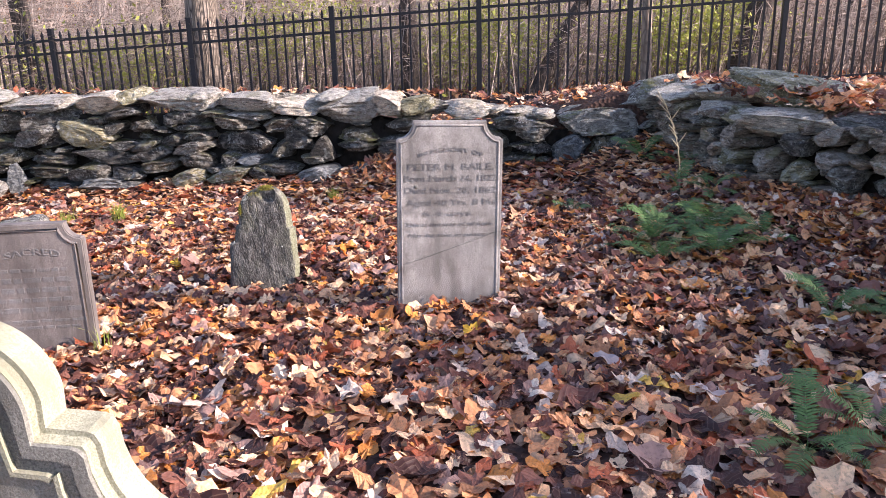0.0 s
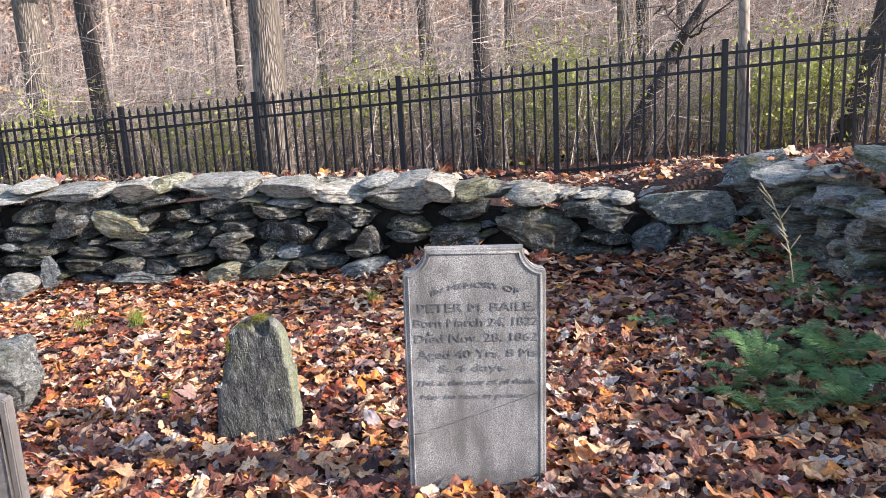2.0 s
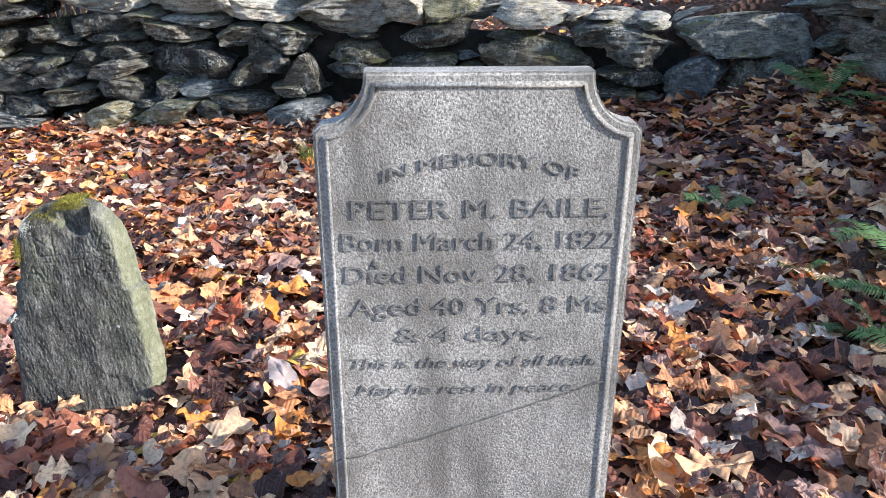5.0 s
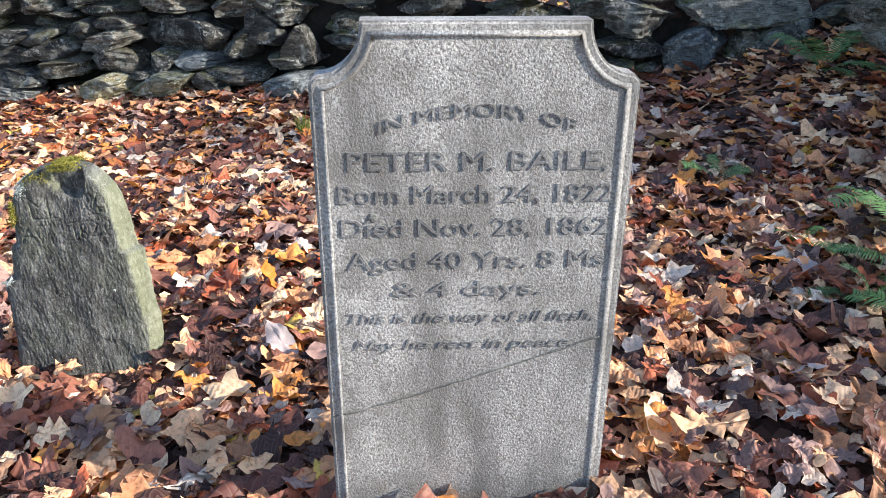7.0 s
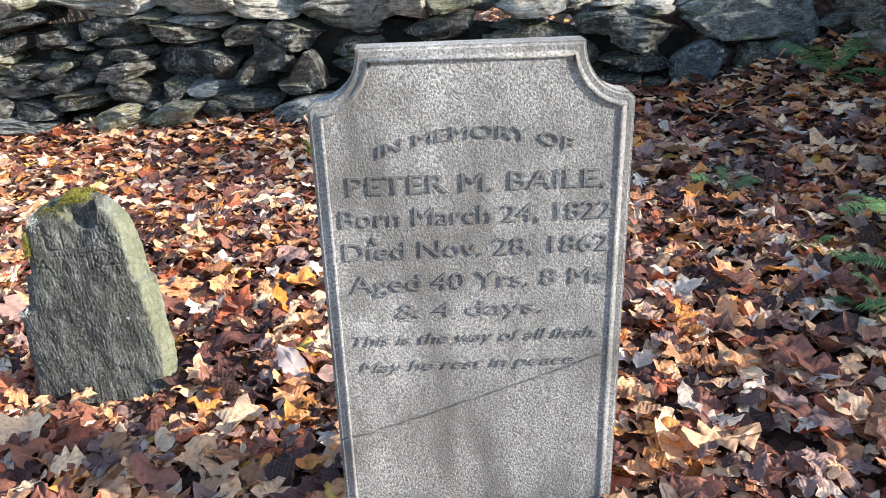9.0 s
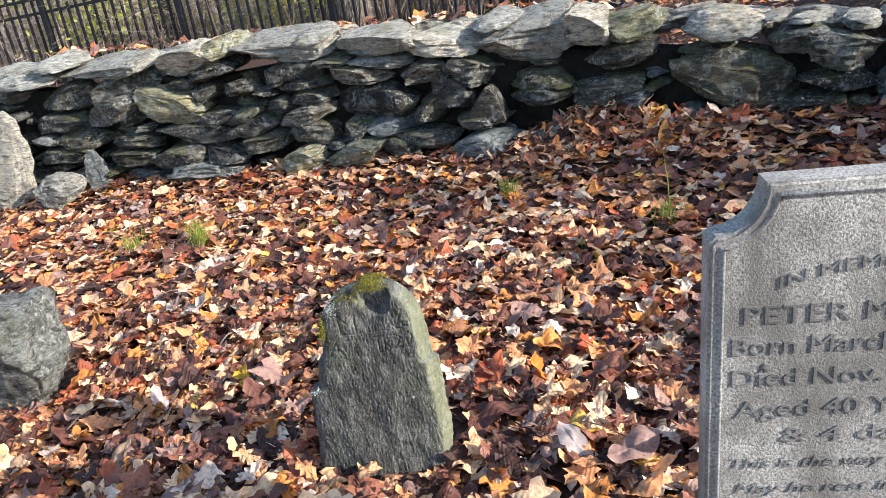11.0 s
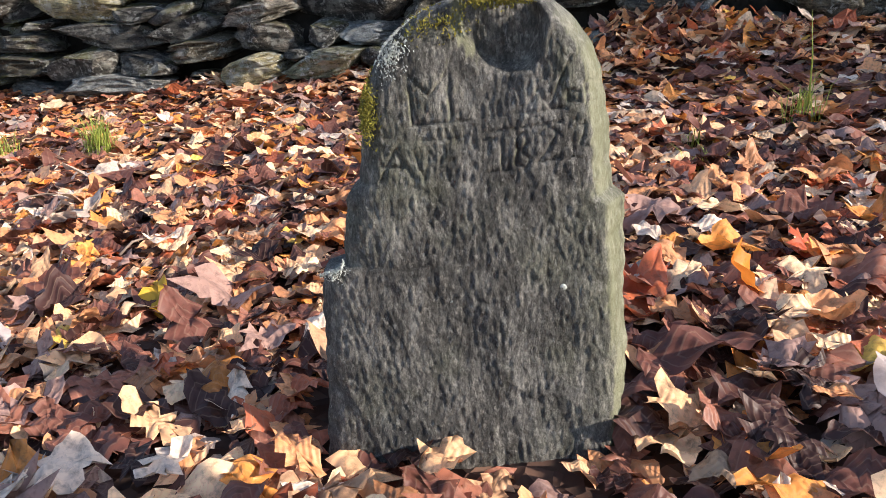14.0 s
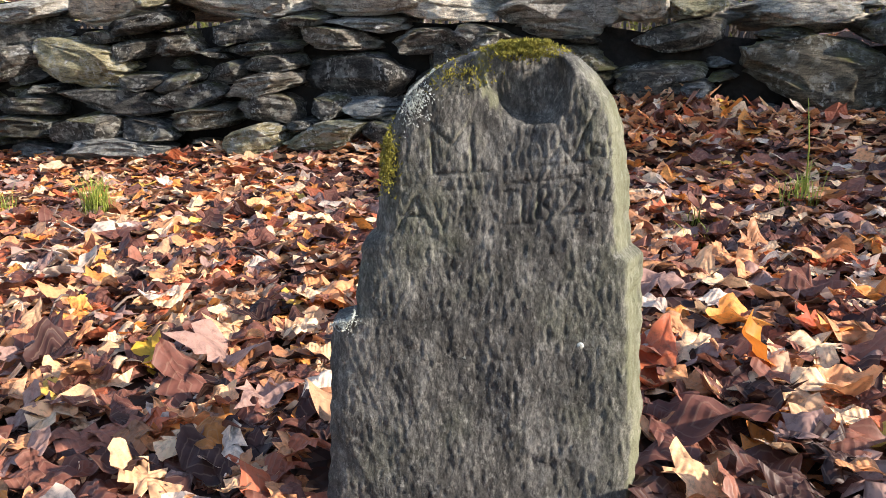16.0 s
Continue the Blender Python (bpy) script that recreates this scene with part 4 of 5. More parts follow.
            y = r2.uniform(-0.002, 0.012) if z < zt - 0.01 else r2.uniform(0.0, ydeep)
            s = size * r2.uniform(0.5, 1.3)
            d = Vector((r2.gauss(0, 0.5), r2.gauss(-0.4, 0.4), r2.uniform(0.2, 1))).normalized() * s
            w = Vector((r2.gauss(0, 1), r2.gauss(0, 1), r2.gauss(0, 1))).normalized() * s * 0.3
            p = Vector((x, y, z))
            pieces.append(([tuple(p - w), tuple(p + w), tuple(p + d), tuple(p + w.cross(d).normalized() * s * 0.3)], [(0, 1, 2), (1, 3, 2), (3, 0, 2)]))
        vs2, fs2 = join(pieces)
        tagged(from_arrays(name, vs2, fs2, mat, st, label, smooth=False), kind="stuff")

    tuft("moss", 0.035, H - 0.004, 0.027, 0.007, 2600, MOSS, 0.0055, "yellow-green moss cushion", 0.1)
    tuft("moss", -0.06, H - 0.04, 0.03, 0.01, 300, MOSS, 0.005, "yellow-green moss cushion", 0.08)
    tuft("moss", -0.15, 0.585, 0.007, 0.022, 800, MOSS, 0.0055, "dark moss on the edge")
    tuft("lichen", -0.112, 0.665, 0.012, 0.016, 1100, PALE_LICHEN, 0.0038, "pale grey crusty lichen")
    tuft("lichen", -0.225, 0.35, 0.012, 0.007, 500, PALE_LICHEN, 0.0038, "pale grey crusty lichen")
    for x, z in ((-0.045, 0.298), (0.12, 0.315)):
        lo = min(range(nx), key=lambda j: abs(X[np.argmin(abs(zs - z)), j] - x))
        y = Y[np.argmin(abs(zs - z)), lo]
        vs2, fs2 = tube([(x, y + 0.003, z), (x, y - 0.0002, z)], [0.007, 0.005], 9)
        from_arrays("lichen_spot", vs2, fs2, PALE_LICHEN, st, "white lichen spot")
    return st


slate_marker()


def loose_rock(name, at, size, turn, mat, seed, label, category="rock", loose=1.0):
    me = stone_shape(seed, 0.6 if loose == 1 else 0.85, 3, loose)
    me.materials.append(mat)
    ob = new(name, me)
    ob.matrix_basis = pose(*at, *turn) @ Matrix.Diagonal((*size, 1))
    return tagged(ob, label, category)


loose_rock("boulder", (-3.3, 6.1, -0.03), (0.88, 0.55, 0.64), (0, 6, -24), BOULDER, 366, "grey lichen-covered boulder marking a grave among the leaves", "boulder", 1.02)
loose_rock("upright_slab", (-5.72, 9.4, 0.12), (0.55, 0.18, 0.95), (-8, 14, -8), SUNLIT_STONE, 322, "sunlit upright fieldstone slab by the wall")
loose_rock("low_rock", (-5.15, 9.2, -0.12), (0.5, 0.3, 0.3), (0, 4, 0), SUNLIT_STONE, 333, "pale low rock among leaves at the wall foot")
loose_rock("stone_stub", (-4.86, 9.42, -0.05), (0.24, 0.16, 0.46), (-4, 3, -6), BLUE_STONE, 351, "short upright stone stub at the wall foot")


# ---- iron fence ----
FENCE_SLOPE = -0.12
PANEL = 2.745


def fence_y(x):
    return 15.0 + FENCE_SLOPE * x


def fence_top(x):
    return 2.08 + 0.055 * x


FENCE_TURN = math.degrees(math.atan(FENCE_SLOPE))


def iron_fence():
    fence = base_of("iron_fence", (-1.52, fence_y(-1.52), at_land(-1.52, fence_y(-1.52))), "black painted iron picket fence with square posts", "fence")
    inv = fence.matrix_basis.inverted()
    r2 = random.Random(2)
    bm = bmesh.new()
    box(bm, (0.095, 0.095, 2.6), (0, 0, -1.3), 0.006)
    box(bm, (0.11, 0.11, 0.03), (0, 0, 0.0), 0.008)
    post = bpy.data.meshes.new("post")
    bm.to_mesh(post)
    bm.free()
    post.materials.append(IRON)
    bm = bmesh.new()
    box(bm, (0.036, 0.036, 2.3), (0, 0, -1.22))
    r = bmesh.ops.create_cone(bm, cap_ends=True, segments=4, radius1=0.036, radius2=0.004, depth=0.1)
    bmesh.ops.transform(bm, matrix=Matrix.Translation((0, 0, -0.03)) @ Matrix.Rotation(math.pi / 4, 4, "Z"), verts=r["verts"])
    picket = bpy.data.meshes.new("picket")
    bm.to_mesh(picket)
    bm.free()
    picket.materials.append(IRON)
    for k in range(-6, 7):
        x = -1.52 + PANEL * 0.9929 * k
        ob = new("post", post)
        ob.parent = fence
        ob.matrix_basis = inv @ pose(x, fence_y(x), fence_top(x), 0, 0, FENCE_TURN)
        if k == 6:
            break
        for p in range(1, 15):
            xp = x + PANEL * 0.9929 * p / 15
            ob = new("picket", picket)
            ob.parent = fence
            ob.matrix_basis = inv @ pose(xp, fence_y(xp), fence_top(xp) - 0.05 + r2.uniform(-0.008, 0.008), 0, r2.uniform(-0.3, 0.3), FENCE_TURN)
        x2 = x + PANEL * 0.9929
        xm = (x + x2) / 2
        slope = math.degrees(math.atan2(fence_top(x2) - fence_top(x), PANEL))
        for drop in (0.21, 0.45, 1.9):
            bm = bmesh.new()
            box(bm, (PANEL - 0.09, 0.05, 0.05), (0, 0, 0), 0.004)
            ob = part("rail", bm, IRON, fence)
            ob.matrix_basis = inv @ pose(xm, fence_y(xm), fence_top(xm) - drop, 0, -slope, FENCE_TURN)


iron_fence()


# ---- trees ----
def trunk_path(x, y, height, lean, bend, seed, steps=9):
    r2 = random.Random(seed)
    z0 = at_land(x, y) - 0.2
    pts, ph = [], r2.uniform(0, 6)
    for k in range(steps + 1):
        f = k / steps
        pts.append(Vector((x + lean[0] * f + bend * math.sin(f * 3 + ph) * f, y + lean[1] * f + bend * 0.5 * math.cos(f * 4 + ph) * f, z0 + height * f)))
    return pts


def forest_tree(name, x, y, radius, height, mat, label, lean=(0, 0), bend=0.25, seed=0, limbs=7, low=0.35, group="trees in the woods"):
    r2 = random.Random(seed * 31 + 7)
    tree = base_of(name, (x, y, at_land(x, y)), label, "tree", group)
    inv = tree.matrix_basis.inverted()
    pts = trunk_path(x, y, height, lean, bend, seed)
    n = len(pts)
    rad = [radius * (1.35 if k == 0 else 1.0) * (1 - 0.72 * k / (n - 1)) for k in range(n)]
    pts2 = [pts[0], pts[0].lerp(pts[1], 0.25)] + pts[1:]
    rad2 = [rad[0], radius * 1.05] + rad[1:]
    vs, fs = tube([inv @ p for p in pts2], rad2, 14)
    from_arrays("trunk", vs, fs, mat, tree)
    for k in range(limbs):
        f = r2.uniform(low, 0.95)
        i = min(int(f * (n - 1)), n - 2)
        p = pts[i].lerp(pts[i + 1], f * (n - 1) - i)
        a = r2.uniform(0, 2 * math.pi)
        ln = r2.uniform(1.2, 3.2) * (1.2 - 0.5 * f)
        d = Vector((math.cos(a), math.sin(a), r2.uniform(0.1, 0.9))).normalized()
        pieces = []
        path = [p + d * ln * t + Vector((0.18 * math.sin(5 * t + k), 0.12 * math.sin(4 * t), 0.2 * t * t)) for t in np.linspace(0, 1, 6)]
        r0 = rad[i] * r2.uniform(0.2, 0.42)
        pieces.append(tube([inv @ q for q in path], [r0 * (1 - 0.85 * t) for t in np.linspace(0, 1, 6)], 6))
        for _ in range(5):
            q = path[r2.randrange(1, 6)]
            e = (d + Vector((r2.uniform(-1, 1), r2.uniform(-1, 1), r2.uniform(-0.4, 0.9)))).normalized()
            l2 = ln * r2.uniform(0.25, 0.55)
            pieces.append(tube([inv @ (q + e * l2 * t + Vector((0.05 * math.sin(6 * t), 0, 0))) for t in (0, 0.5, 1)], [r0 * 0.35, r0 * 0.2, 0.004], 4))
        vs, fs = join(pieces)
        from_arrays("limb", vs, fs, mat, tree)
    return tree


forest_tree("tree", -4.27, 16.6, 0.37, 15, BARK, "stout tree with deeply furrowed grey-brown bark behind the fence", (0.0, 0.3), 0.1, 1, 8, 0.3)
forest_tree("tree", -10.4, 19.2, 0.36, 15, BARK, "grey furrowed forest tree behind the fence", (-0.6, 0), 0.2, 2)
forest_tree("tree", -8.5, 18.2, 0.23, 13, BARK_DARK, "dark-barked forest tree behind the fence", (-0.6, 0), 0.25, 3)
forest_tree("tree", -6.1, 20.2, 0.11, 11, BARK_DARK, "thin dark forest tree", (0.2, 0), 0.3, 4)
forest_tree("tree", -1.65, 22.2, 0.12, 12, BARK_DARK, "thin dark forest tree", (0.1, 0), 0.2, 5)
forest_tree("tree", -0.05, 17.6, 0.2, 13, BARK_DARK, "dark-barked forest tree behind the fence", (0.0, 0.2), 0.15, 6)
forest_tree("tree", 0.55, 20.5, 0.2, 13, BARK, "forest tree with sunlit bark", (0.2, 0.2), 0.2, 7)
forest_tree("slim_tree", 4.4, 14.85, 0.105, 11, BARK_PALE, "slim pale-barked young tree close behind the fence", (-0.35, 0.1), 0.05, 8, 5, 0.4)
forest_tree("leaning_tree", 7.0, 16.9, 0.3, 10, BARK_DARK, "dark trunk leaning behind the fence", (2.6, 0.4), 0.3, 9, 6, 0.3)
forest_tree("leaning_tree", 2.6, 17.3, 0.22, 3.4, BARK_DARK, "short leaning broken trunk in the thicket", (1.9, 0.2), 0.15, 10, 3, 0.5)
forest_tree("tree", 5.2, 23, 0.2, 13, BARK, "forest tree with sunlit bark", (0.2, 0), 0.2, 11)
forest_tree("tree", 3.2, 20, 0.13, 11, BARK, "forest tree with sunlit bark", (0.0, 0), 0.3, 12)
for k in range(70):
    r3 = random.Random(900 + k)
    yy = r3.uniform(21, 58)
    xx = r3.uniform(-0.72, 0.66) * yy
    forest_tree("tree", xx, yy, r3.uniform(0.09, 0.26), r3.uniform(10, 16), r3.choice((BARK, BARK_DARK, BARK, BARK_PALE)), "bare forest tree deep in the woods", (r3.uniform(-0.8, 0.8), 0), 0.35, 40 + k, 5, 0.12)


def evergreen(x, y, height, spread, seed):
    """A tall unseen broad-leaved evergreen, added to cast shade: trunk, and a crown of many leaves in clumps with gaps,
    down to the ground.
    """
    g = np.random.default_rng(seed)
    z0 = at_land(x, y)
    tree = base_of("unseen_shade_tree", (x, y, z0), "unseen evergreen tree added beyond the side wall for shade", "tree", "evergreens beyond the wall")
    vs, fs = tube([(0, 0, -0.2), (0.05, 0.02, height * 0.5), (0, 0.05, height * 0.93)], [0.2, 0.13, 0.02], 8)
    from_arrays("trunk", vs, fs, BARK_DARK, tree)
    clumps = 130
    f = g.uniform(0.03, 0.97, clumps)
    a = g.uniform(0, 2 * math.pi, clumps)
    r = spread * (1.04 - f) ** 0.33 * np.sqrt(g.uniform(0.05, 1, clumps))
    c = np.stack([r * np.cos(a), r * np.sin(a), f * height], -1)
    n = 2150
    p = c[g.integers(0, clumps, n)] + g.normal(0, 0.36, (n, 3)) * (1, 1, 0.7)
    u, w = g.normal(0, 1, (n, 3)), g.normal(0, 1, (n, 3))
    u /= np.linalg.norm(u, axis=1, keepdims=True)
    w -= u * (u * w).sum(1, keepdims=True)
    w /= np.linalg.norm(w, axis=1, keepdims=True)
    s = 0.2 * g.uniform(0.6, 1.3, (n, 1))
    v = np.stack([p - u * s, p + w * s * 0.5, p + u * s, p - w * s * 0.5], 1).reshape(-1, 3)
    i = 4 * np.arange(n)
    tagged(from_arrays("crown", v, np.stack([i, i + 1, i + 2, i + 3], -1), FERN, tree, smooth=False), kind="stuff")


# An added row, never in view, that dapples the yard's right side with shade.
for k in range(10):
    evergreen(25.0 + 0.8 * (k % 2), -16.6 + 1.66 * k, 11.75 + 0.12 * (k * 7 % 4) - (0.2 if k > 8 else 0) - at_land(25.0, -16.6 + 1.66 * k), 1.9, 500 + k)
# A taller narrow one, also unseen, for the shade band before the back wall.
evergreen(25.4, 1.1, 13.0 - at_land(25.4, 1.1), 0.55, 520)


def twig_thicket(name, count, x0, x1, y0, y1, h0, h1, r0, mat, label, seed):
    """Bare shoots with side twigs, as thin three-sided slivers."""
    g = np.random.default_rng(seed)
    xs, ys = g.uniform(x0, x1, count), g.uniform(y0, y1, count)
    zs = land(xs, ys)
    V, F = [], []
    base = 0

    def sliver(p, q, r):
        nonlocal base
        d = q - p
        s = np.stack([-d[:, 1], d[:, 0], np.zeros(len(d))], -1)
        s = s / (np.linalg.norm(s, axis=1, keepdims=True) + 1e-6)
        s[:, 1] += 0.3
        w = np.cross(d / (np.linalg.norm(d, axis=1, keepdims=True) + 1e-6), s)
        r = np.broadcast_to(np.asarray(r), (len(d),))[:, None]
        quad = np.stack([p + s * r, p - s * r * 0.5 + w * r, p - s * r * 0.5 - w * r, q], 1)
        V.append(quad.reshape(-1, 3))
        i = base + 4 * np.arange(len(d))
        F.append(np.concatenate([np.stack([i, i + 1, i + 3], -1), np.stack([i + 1, i + 2, i + 3], -1), np.stack([i + 2, i, i + 3], -1)]))
        base += 4 * len(d)

    p = np.stack([xs, ys, zs - 0.05], -1)
    h = g.uniform(h0, h1, count)
    lean = g.normal(0, 0.28, (count, 2)) * h[:, None]
    q = p + np.concatenate([lean, h[:, None]], 1)
    sliver(p, q, r0 * g.uniform(0.6, 1.6, count))
    for _ in range(8):
        f = g.uniform(0.2, 0.95, (count, 1))
        a = p + (q - p) * f
        d = np.concatenate([g.normal(0, 0.5, (count, 2)), g.uniform(-0.25, 0.45, (count, 1))], 1) * h[:, None] * 0.55
        sliver(a, a + d, r0 * 0.5 * g.uniform(0.6, 1.4, count))
    return tagged(from_arrays(name, np.concatenate(V), np.concatenate(F), mat, smooth=False), label, "brush", kind="stuff")


twig_thicket("thicket", 900, -11, 11, 15.6, 20, 0.6, 2.6, 0.009, TWIG, "tangle of bare brown shoots behind the fence", 1)
twig_thicket("thicket", 1500, -14, 13, 17, 27, 1.2, 4.6, 0.0085, TWIG_PALE, "sunlit tangle of pale bare twigs", 6)
twig_thicket("thicket", 900, -15, 13, 20, 32, 3.0, 7.0, 0.012, TWIG_PALE, "tall pale bare saplings", 7)
twig_thicket("thicket", 1100, -20, 18, 19, 30, 1.0, 3.8, 0.012, TWIG, "tangle of bare brown shoots deep in the woods", 2)
twig_thicket("thicket", 900, -16, 14, 16, 30, 0.8, 3.2, 0.011, TWIG_PALE, "pale bare saplings and shoots", 3)
twig_thicket("thicket", 1300, -55, 50, 30, 75, 2.5, 7.5, 0.025, TWIG_PALE, "far bare saplings in the woods", 4)
twig_thicket("thicket", 1100, -55, 50, 30, 75, 2.5, 8.5, 0.03, TWIG, "far bare saplings in the woods", 5)


def leaf_cloud(name, centres, count, size, mat, label, seed):
    """Many small leaves scattered round a few centres."""
    g = np.random.default_rng(seed)
    c = np.array([k[:3] for k in centres])[g.integers(0, len(centres), count)]
    spread = np.array([k[3] for k in centres])[g.integers(0, len(centres), count)]
    p = c + g.normal(0, 1, (count, 3)) * spread[:, None] * (1, 0.7, 0.7)
    p[:, 2] = np.maximum(p[:, 2], land(p[:, 0], p[:, 1]) + 0.05)
    a, b2 = g.normal(0, 1, (count, 3)), g.normal(0, 1, (count, 3))
    a /= np.linalg.norm(a, axis=1, keepdims=True)
    b2 -= a * (a * b2).sum(1, keepdims=True)
    b2 /= np.linalg.norm(b2, axis=1, keepdims=True)
    s = size * g.uniform(0.5, 1.4, (count, 1))
    v = np.stack([p - a * s, p + b2 * s * 0.45, p + a * s, p - b2 * s * 0.45], 1).reshape(-1, 3)
    i = 4 * np.arange(count)
    return tagged(from_arrays(name, v, np.stack([i, i + 1, i + 2, i + 3], -1), mat, smooth=False), label, "foliage", kind="stuff")


r4 = random.Random(77)
shrubs = []
for cx, cy, cz, s in ((6.0, 17.0, 1.5, 0.8), (5.3, 18.0, 1.0, 0.7), (-3.0, 19, 1.2, 0.8), (-2.0, 20, 1.6, 0.7), (0.8, 18.5, 0.9, 0.8), (2.2, 18.2, 1.3, 0.8), (-9.5, 17.5, 0.9, 0.6), (7.5, 19, 1.3, 0.9), (-6.3, 18.0, 0.7, 0.5), (1.6, 21, 2.0, 0.8)):
    shrubs.append((cx, cy, cz, s))
leaf_cloud("shrub_leaves", shrubs, 19000, 0.055, SHRUB_LEAF, "thin yellow-green leaves on shrubs behind the fence", 12)
leaf_cloud("brown_leaves_on_twigs", [(r4.uniform(-16, 13), r4.uniform(19, 34), r4.uniform(1.5, 5.5), 1.2) for _ in range(60)], 16000, 0.05, OAK_LEAF, "withered brown leaves still on the twigs", 13)
leaf_cloud("far_leaves_on_twigs", [(r4.uniform(-50, 45), r4.uniform(36, 75), r4.uniform(2, 12), 3.0) for _ in range(70)], 16000, 0.11, OAK_LEAF, "withered leaves in the far woods", 14)


# ---- plants in the yard ----
def frond_mesh(seed, length=0.45, pairs=25):
    r2 = random.Random(seed)
    pieces = []
    arch = r2.uniform(0.5, 0.9)
    path = [Vector((length * t * (1 - 0.15 * t), 0, length * arch * (t - 0.85 * t * t) * 0.9)) for t in np.linspace(0, 1, 9)]
    pieces.append(tube(path, [0.0022 * (1 - 0.8 * k / 8) for k in range(9)], 4))
    for k in range(pairs):
        f = 0.16 + 0.84 * k / pairs
        i = min(int(f * 8), 7)
        p = path[i].lerp(path[i + 1], f * 8 - i)
        d = (path[i + 1] - path[i]).normalized()
        ln = 0.075 * math.sin(math.pi * min(1, 0.22 + 0.72 * (1 - f))) ** 0.8 * (length / 0.45) + 0.006
        for s in (-1, 1):
            out = (Vector((0, s, 0)) + d * 0.35 + Vector((0, 0, r2.uniform(-0.25, 0.1)))).normalized()
            w = d * (0.0058 * length / 0.45)
            mid = p + out * ln * 0.45 + Vector((0, 0, 0.004))
            tip = p + out * ln - Vector((0, 0, 0.006))
            pieces.append(([tuple(p - w * 0.6), tuple(p + w * 0.7), tuple(mid + w), tuple(mid - w * 0.8), tuple(tip)], [(0, 1, 2, 3), (3, 2, 4)]))
    vs, fs = join(pieces)
    me = bpy.data.meshes.new("frond")
    me.from_pydata(vs, [], fs)
    me.materials.append(FERN)
    return me


FRONDS = [frond_mesh(k, 0.4 + 0.05 * k) for k in range(4)]


def fern(x, y, count, seed, scale=1.0):
    r2 = random.Random(seed)
    ob = base_of("fern", (x, y, at_land(x, y) + 0.01), "evergreen fern with arching green fronds among leaves", "fern", "ferns on the bank")
    for k in range(count):
        fr = new("frond", FRONDS[r2.randrange(4)])
        fr.parent = ob
        fr.matrix_basis = pose(0, 0, 0, r2.uniform(-18, 18), r2.uniform(-38, 2), 360 * k / count + r2.uniform(-22, 22)) @ Matrix.Scale(0.86 * scale * r2.uniform(0.7, 1.15), 4)
    return ob


for k, (x, y, c, s) in enumerate(((1.6, 5.55, 9, 1.0), (1.9, 5.15, 9, 1.05), (1.75, 5.95, 8, 0.9), (2.1, 5.6, 8, 1.0), (1.5, 5.15, 7, 0.85), (2.15, 6.6, 7, 0.9), (2.9, 4.2, 8, 0.9), (1.95, 5.75, 8, 0.9), (1.22, 6.64, 5, 0.6), (2.2, 7.85, 8, 1.15),
                                  (2.1, 4.0, 8, 0.9), (2.4, 3.85, 7, 0.9), (1.3, 2.7, 8, 0.9), (1.62, 2.78, 8, 0.9), (2.35, 5.4, 6, 0.8), (2.3, 6.3, 6, 0.8), (1.3, 5.9, 4, 0.5), (1.38, 5.45, 6, 0.75), (2.42, 7.3, 6, 0.9))):
    fern(x, y, c, 60 + k, s)


def grass_tuft(x, y, count, height, seed, mat=GRASS, label="small tuft of green grass among leaves"):
    r2 = random.Random(seed)
    pieces = []
    for _ in range(count):
        a, h = r2.uniform(0, 6.283), height * r2.uniform(0.5, 1.1)
        bx, by = r2.gauss(0, 0.03), r2.gauss(0, 0.03)
        d = Vector((math.cos(a), math.sin(a), 0)) * h * r2.uniform(0.15, 0.8)
        s = Vector((-math.sin(a), math.cos(a), 0)) * 0.0022
        p0 = Vector((bx, by, -0.01))
        p1 = p0 + d * 0.35 + Vector((0, 0, h * 0.65))
        p2 = p0 + d + Vector((0, 0, h * 0.85))
        pieces.append(([tuple(p0 - s), tuple(p0 + s), tuple(p1 + s * 0.8), tuple(p1 - s * 0.8), tuple(p2)], [(0, 1, 2, 3), (3, 2, 4)]))
    vs, fs = join(pieces)
    ob = from_arrays("grass_tuft", vs, fs, mat, smooth=False)
    ob.location = (x, y, at_land(x, y))
    return tagged(ob, label, "grass", "grass tufts")


for k, (x, y, c, h) in enumerate(((-3.12, 7.77, 150, 0.26), (-3.65, 7.8, 70, 0.2), (-0.08, 7.25, 50, 0.22), (-0.98, 7.9, 70, 0.2), (0.35, 7.1, 22, 0.13), (-0.62, 6.7, 20, 0.12), (-2.02, 4.35, 24, 0.2), (-1.45, 3.45, 18, 0.16), (-0.75, 3.95, 16, 0.14), (-0.5, 7.0, 18, 0.13), (-3.9, 6.9, 20, 0.12))):
    grass_tuft(x, y, c, h, 300 + k, GRASS if k not in (7, 8) else STRAW, "small tuft of green grass among leaves" if k not in (7, 8) else "dry straw-coloured grass tuft among leaves")


def grass_blade(x, y, h, lean):
    z = at_land(x, y)
    vs, fs = tube([(0, 0, 0), (lean * 0.3, 0, h * 0.6), (lean, 0, h)], [0.004, 0.003, 0.001], 5)
    ob = from_arrays("tall_grass", vs, fs, GRASS)
    ob.location = (x, y, z)
    tagged(ob, "single tall green grass blade", "grass")


grass_blade(-0.06, 7.24, 0.42, -0.03)


